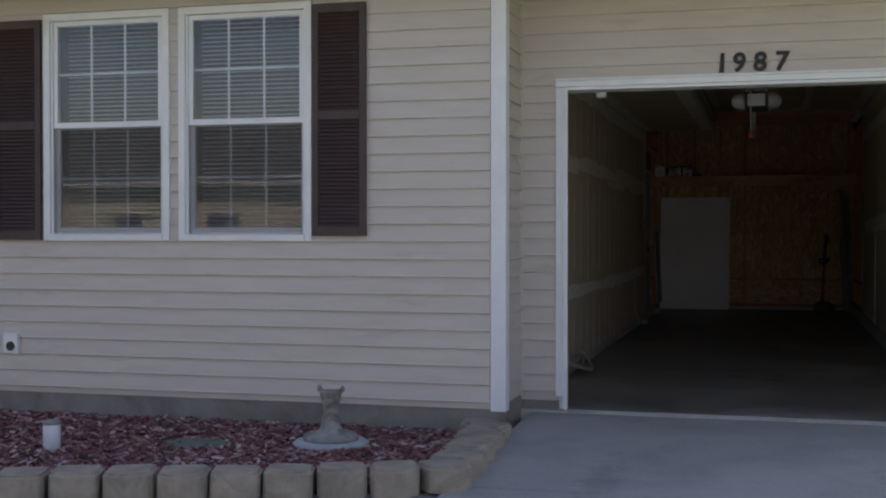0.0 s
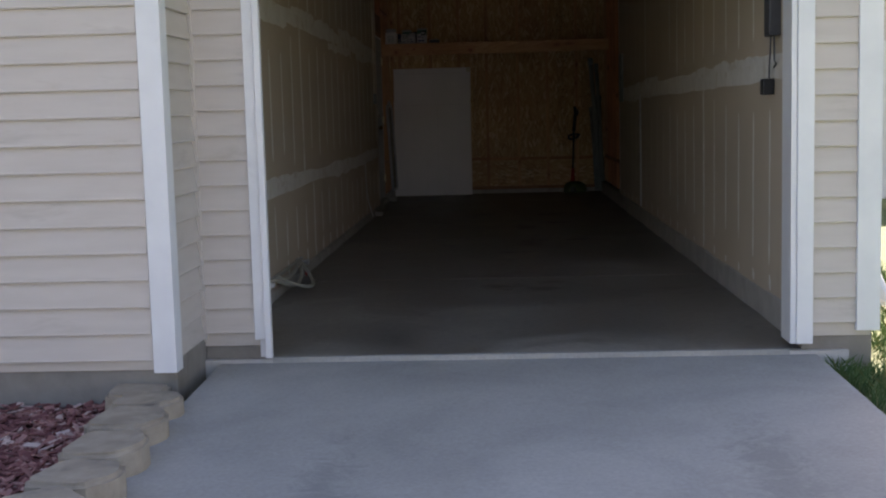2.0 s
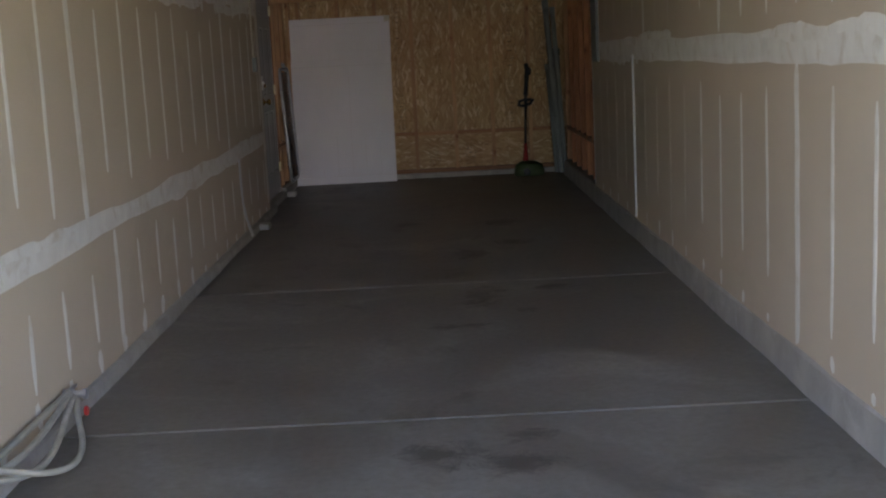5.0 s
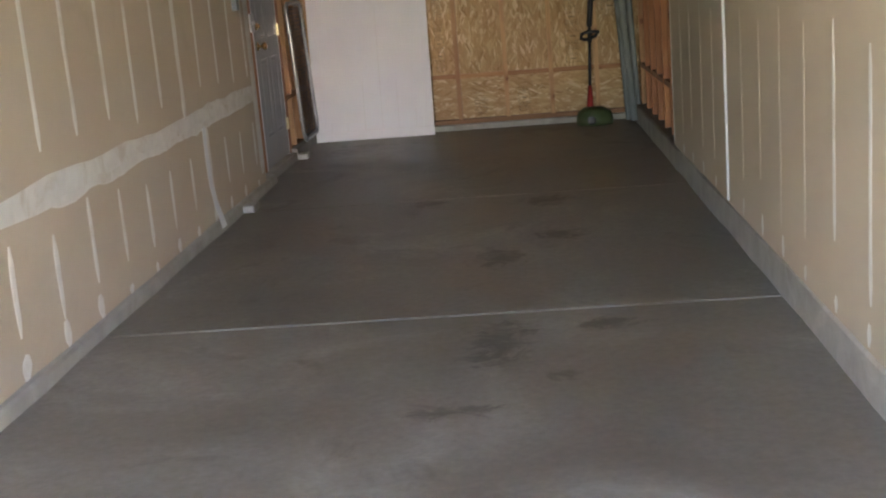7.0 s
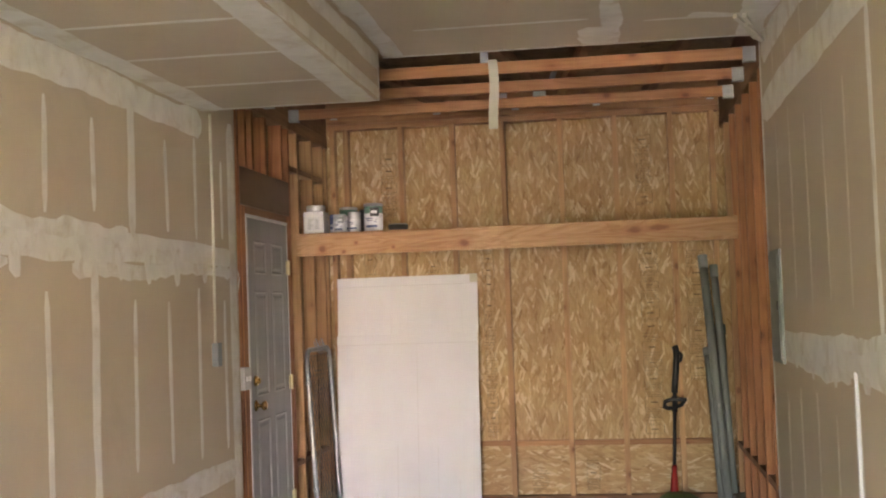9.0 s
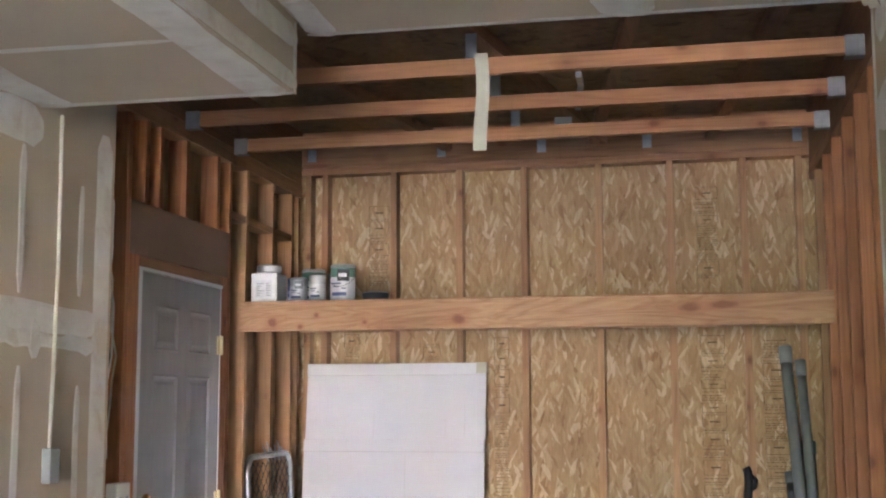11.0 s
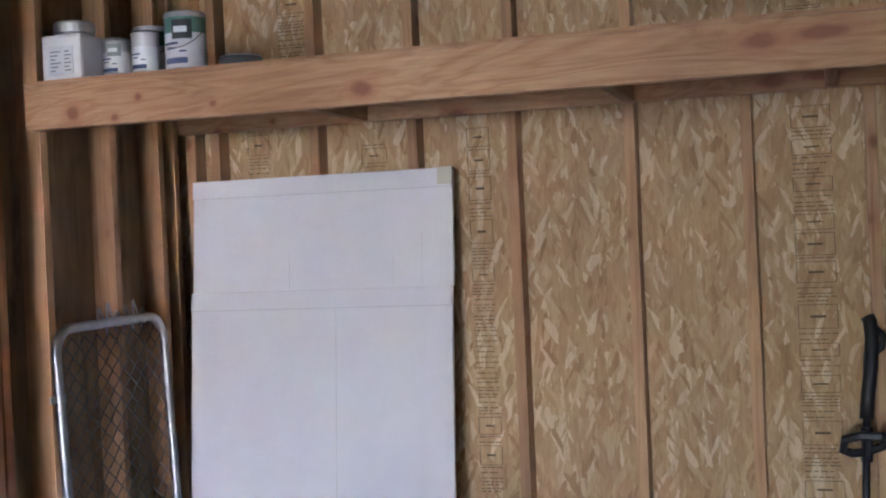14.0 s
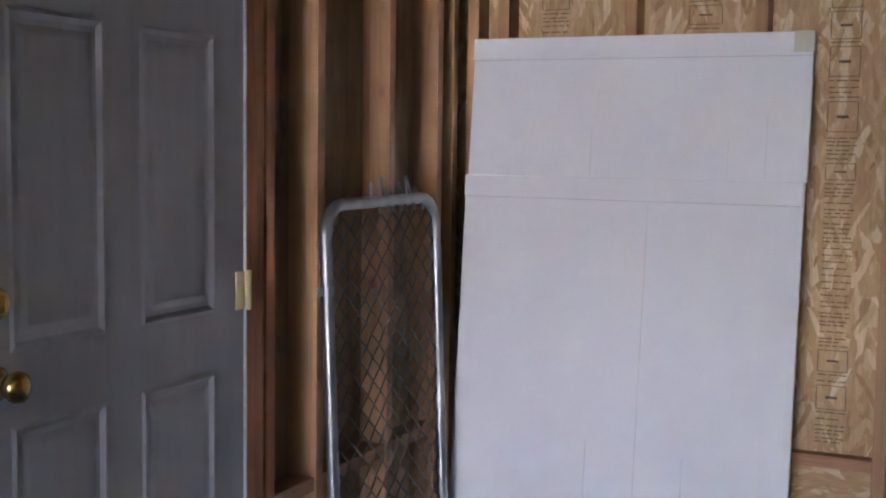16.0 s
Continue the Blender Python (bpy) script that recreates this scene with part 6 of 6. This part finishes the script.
# ---- beyond the garage corner ----
fence = thing("fence", "white vinyl privacy fence in the side yard", "fence")
for k in range(9):
    x = 1.9 + 2.4 * k
    part("post", boxes((x - 0.065, x + 0.065, 15.93, 16.07, -0.1, 1.95), bevel=0.006), M_FENCE, fence)
    part("rail", boxes((x + 0.066, x + 2.334, 15.97, 16.03, 1.66, 1.80), bevel=0.004), M_FENCE, fence)
    part("rail", boxes((x + 0.066, x + 2.334, 15.97, 16.03, 0.02, 0.16), bevel=0.004), M_FENCE, fence)
    me = None
    for q in range(15):
        if me is None:
            me = mesh_of("picket", boxes((0, 0.148, 15.985, 16.015, 0.16, 1.66)), M_FENCE)
        shared("picket", me, fence, (x + 0.07 + 0.151 * q, 0, 0))
nb = thing("neighbour_house", "neighbouring beige house with a white gutter", "house")
part("wall", boxes((3.2, 12, 20, 29, -0.1, 2.8)), M_SIDING, nb)
bm = bmesh.new()
prism(bm, [(2.8, 2.75), (12.4, 2.75), (7.6, 5.4)], 1, 19.6, 29.4)
part("roof", bm, M_ROOF, nb)
part("gutter", boxes((2.75, 12.4, 19.5, 19.6, 2.68, 2.82), bevel=0.02), M_WHITE, nb)
dsp = thing("downspout", "white downspout with a curved foot at the corner", "downspout")
bm = bmesh.new()
tube(bm, [(1.80, 7.72, 2.8), (1.80, 7.72, 0.42), (1.805, 7.71, 0.30), (1.85, 7.66, 0.19), (1.95, 7.58, 0.13), (2.10, 7.50, 0.10)], 0.035, 8)
part("pipe", bm, M_WHITE, dsp)
grass = random.Random(21)
verts, faces = [], []
for k in range(16000):
    x = 1.52 + 2.2 * grass.random() ** 1.4
    y = 5.2 + 5.5 * grass.random()
    if y > 7.44 and x < 1.80:
        continue
    z = -0.105 - SLOPE * max(0, 7.4 - y)
    a = grass.uniform(0, 6.28)
    h = grass.uniform(0.04, 0.10)
    w = 0.003
    lean_ = grass.uniform(0.0, 0.05)
    b = len(verts)
    c_, s_ = math.cos(a), math.sin(a)
    verts += [(x - w * c_, y - w * s_, z), (x + w * c_, y + w * s_, z), (x + lean_ * s_ + w * 0.6 * c_, y - lean_ * c_, z + h * 0.7), (x + lean_ * 1.8 * s_, y - lean_ * 1.8 * c_, z + h)]
    faces += [(b, b + 1, b + 2), (b, b + 2, b + 3)]
me = bpy.data.meshes.new("grass_blades")
me.from_pydata(verts, [], faces)
me.materials.append(island_material("grass_blade_mix", [(0.0, (0.035, 0.085, 0.02)), (0.7, (0.07, 0.14, 0.035)), (1.0, (0.17, 0.17, 0.06))], 0.8))
tagged(new("grass_blades", me), "green lawn grass beside the driveway", "grass", kind="stuff")


# ---- across the street: house mirrored in the panes, unseen helpers for the light ----
M_YELLOW = plain("pale_yellow_siding", (0.62, 0.56, 0.40), (0.68, 0.62, 0.46), 3.0, 0.6, bump=0.05, stretch=(1, 1, 6))
M_BARK = plain("grey_brown_bark", (0.10, 0.075, 0.055), (0.18, 0.14, 0.105), 12, 0.95, bump=0.6, bscale=30, stretch=(1, 1, 0.3))
M_LEAF = island_material("leaf_mix", [(0.0, (0.03, 0.06, 0.018)), (0.7, (0.06, 0.10, 0.03)), (1.0, (0.10, 0.13, 0.045))], 0.7)


def facing_house(label, x0, x1, y, siding_mat, height=2.9, rise=2.4):
    """A house whose front looks north to the street from y."""
    t = thing("house", label, "house", "houses across the street")
    part("wall", boxes((x0, x1, y - 8, y, -0.75, height)), siding_mat, t)
    bm = bmesh.new()
    prism(bm, [(y - 8.5, height - 0.1), (y + 0.5, height - 0.1), (y - 4, height + rise)], 0, x0 - 0.4, x1 + 0.4)
    part("roof", bm, M_ROOF, t)
    part("gutter", boxes((x0 - 0.4, x1 + 0.4, y + 0.5, y + 0.6, height - 0.12, height + 0.02), bevel=0.02), M_WHITE, t)
    n = max(2, int((x1 - x0) / 3.2))
    for k in range(n):
        c = x0 + (x1 - x0) * (k + 0.5) / n
        w = part("window", boxes((c - 0.62, c - 0.54, y, y + 0.05, 0.4, 1.9), (c + 0.54, c + 0.62, y, y + 0.05, 0.4, 1.9), (c - 0.54, c + 0.54, y, y + 0.05, 1.82, 1.9), (c - 0.54, c + 0.54, y, y + 0.05, 0.4, 0.48), (c - 0.54, c + 0.54, y, y + 0.05, 1.12, 1.18)), M_WHITE, t)
        part("pane", boxes((c - 0.54, c + 0.54, y + 0.004, y + 0.012, 0.48, 1.82)), M_DARKGREY, w)
    return t


def blocker_tree(x, y, height, spread, seed_):
    """Tapered trunk, forking limbs, and a crown of many small leaf clumps with gaps."""
    rnd = random.Random(seed_)
    t = thing("tree", "unseen leafy tree with a grey trunk, added to block light", "tree", "street trees", at=(x, y, -0.75))
    bm = bmesh.new()
    fork = height * 0.32
    tips = []
    for k in range(7):
        a = 2 * math.pi * k / 7 + rnd.uniform(-0.3, 0.3)
        out_ = spread * rnd.uniform(0.45, 0.8)
        tip = Vector((out_ * math.cos(a), out_ * math.sin(a), height * rnd.uniform(0.55, 0.92)))
        bend = Vector((tip.x * 0.35, tip.y * 0.35, fork + (tip.z - fork) * 0.5))
        tube(bm, [(0, 0, fork * 0.9), bend, tip], 0.07, 6)
        tips += [bend, bend.lerp(tip, 0.5), tip]
    part("limbs", bm, M_BARK, t)
    bm = bmesh.new()
    lathe(bm, [(0.26, 0), (0.19, 0.25), (0.16, fork * 0.6), (0.14, fork), (0.06, height * 0.75)], steps=10)
    part("trunk", bm, M_BARK, t, smooth=True)
    vs, fs = [], []
    for c in tips + [Vector((0, 0, height * 0.85))]:
        r = spread * rnd.uniform(0.26, 0.42)
        for _ in range(210):
            d = Vector((rnd.gauss(0, 1), rnd.gauss(0, 1), rnd.gauss(0, 0.8)))
            p = c + d.normalized() * r * rnd.random() ** 0.5
            m = pose(p.x, p.y, p.z, rnd.uniform(0, 360), rnd.uniform(0, 360), rnd.uniform(0, 360))
            q = rnd.uniform(0.09, 0.17)
            b = len(vs)
            vs.extend(m @ Vector(o) for o in ((-q, 0, 0), (0, -q * 0.55, 0.02), (q, 0, 0), (0, q * 0.55, 0.02)))
            fs.append((b, b + 1, b + 2, b + 3))
    me_ = bpy.data.meshes.new("crown")
    me_.from_pydata(vs, [], fs)
    me_.materials.append(M_LEAF)
    new("crown", me_).parent = t
    return t


facing_house("pale yellow house across the street", -27, -12.5, -24, M_YELLOW)
# Unseen white front, added to throw sunlight deep into the garage.
facing_house("unseen white house, added to bounce sunlight into the garage", 0.5, 14, -23, M_FENCE)
# Unseen trees, added to dim the light coming from the southwest.
blocker_tree(-4.2, -19.5, 7.0, 2.7, 1)
blocker_tree(-9.0, -19.0, 6.4, 2.5, 2)
blocker_tree(-16.5, 0.5, 7.0, 2.9, 3)
blocker_tree(-29.5, -19.5, 7.5, 2.8, 4)
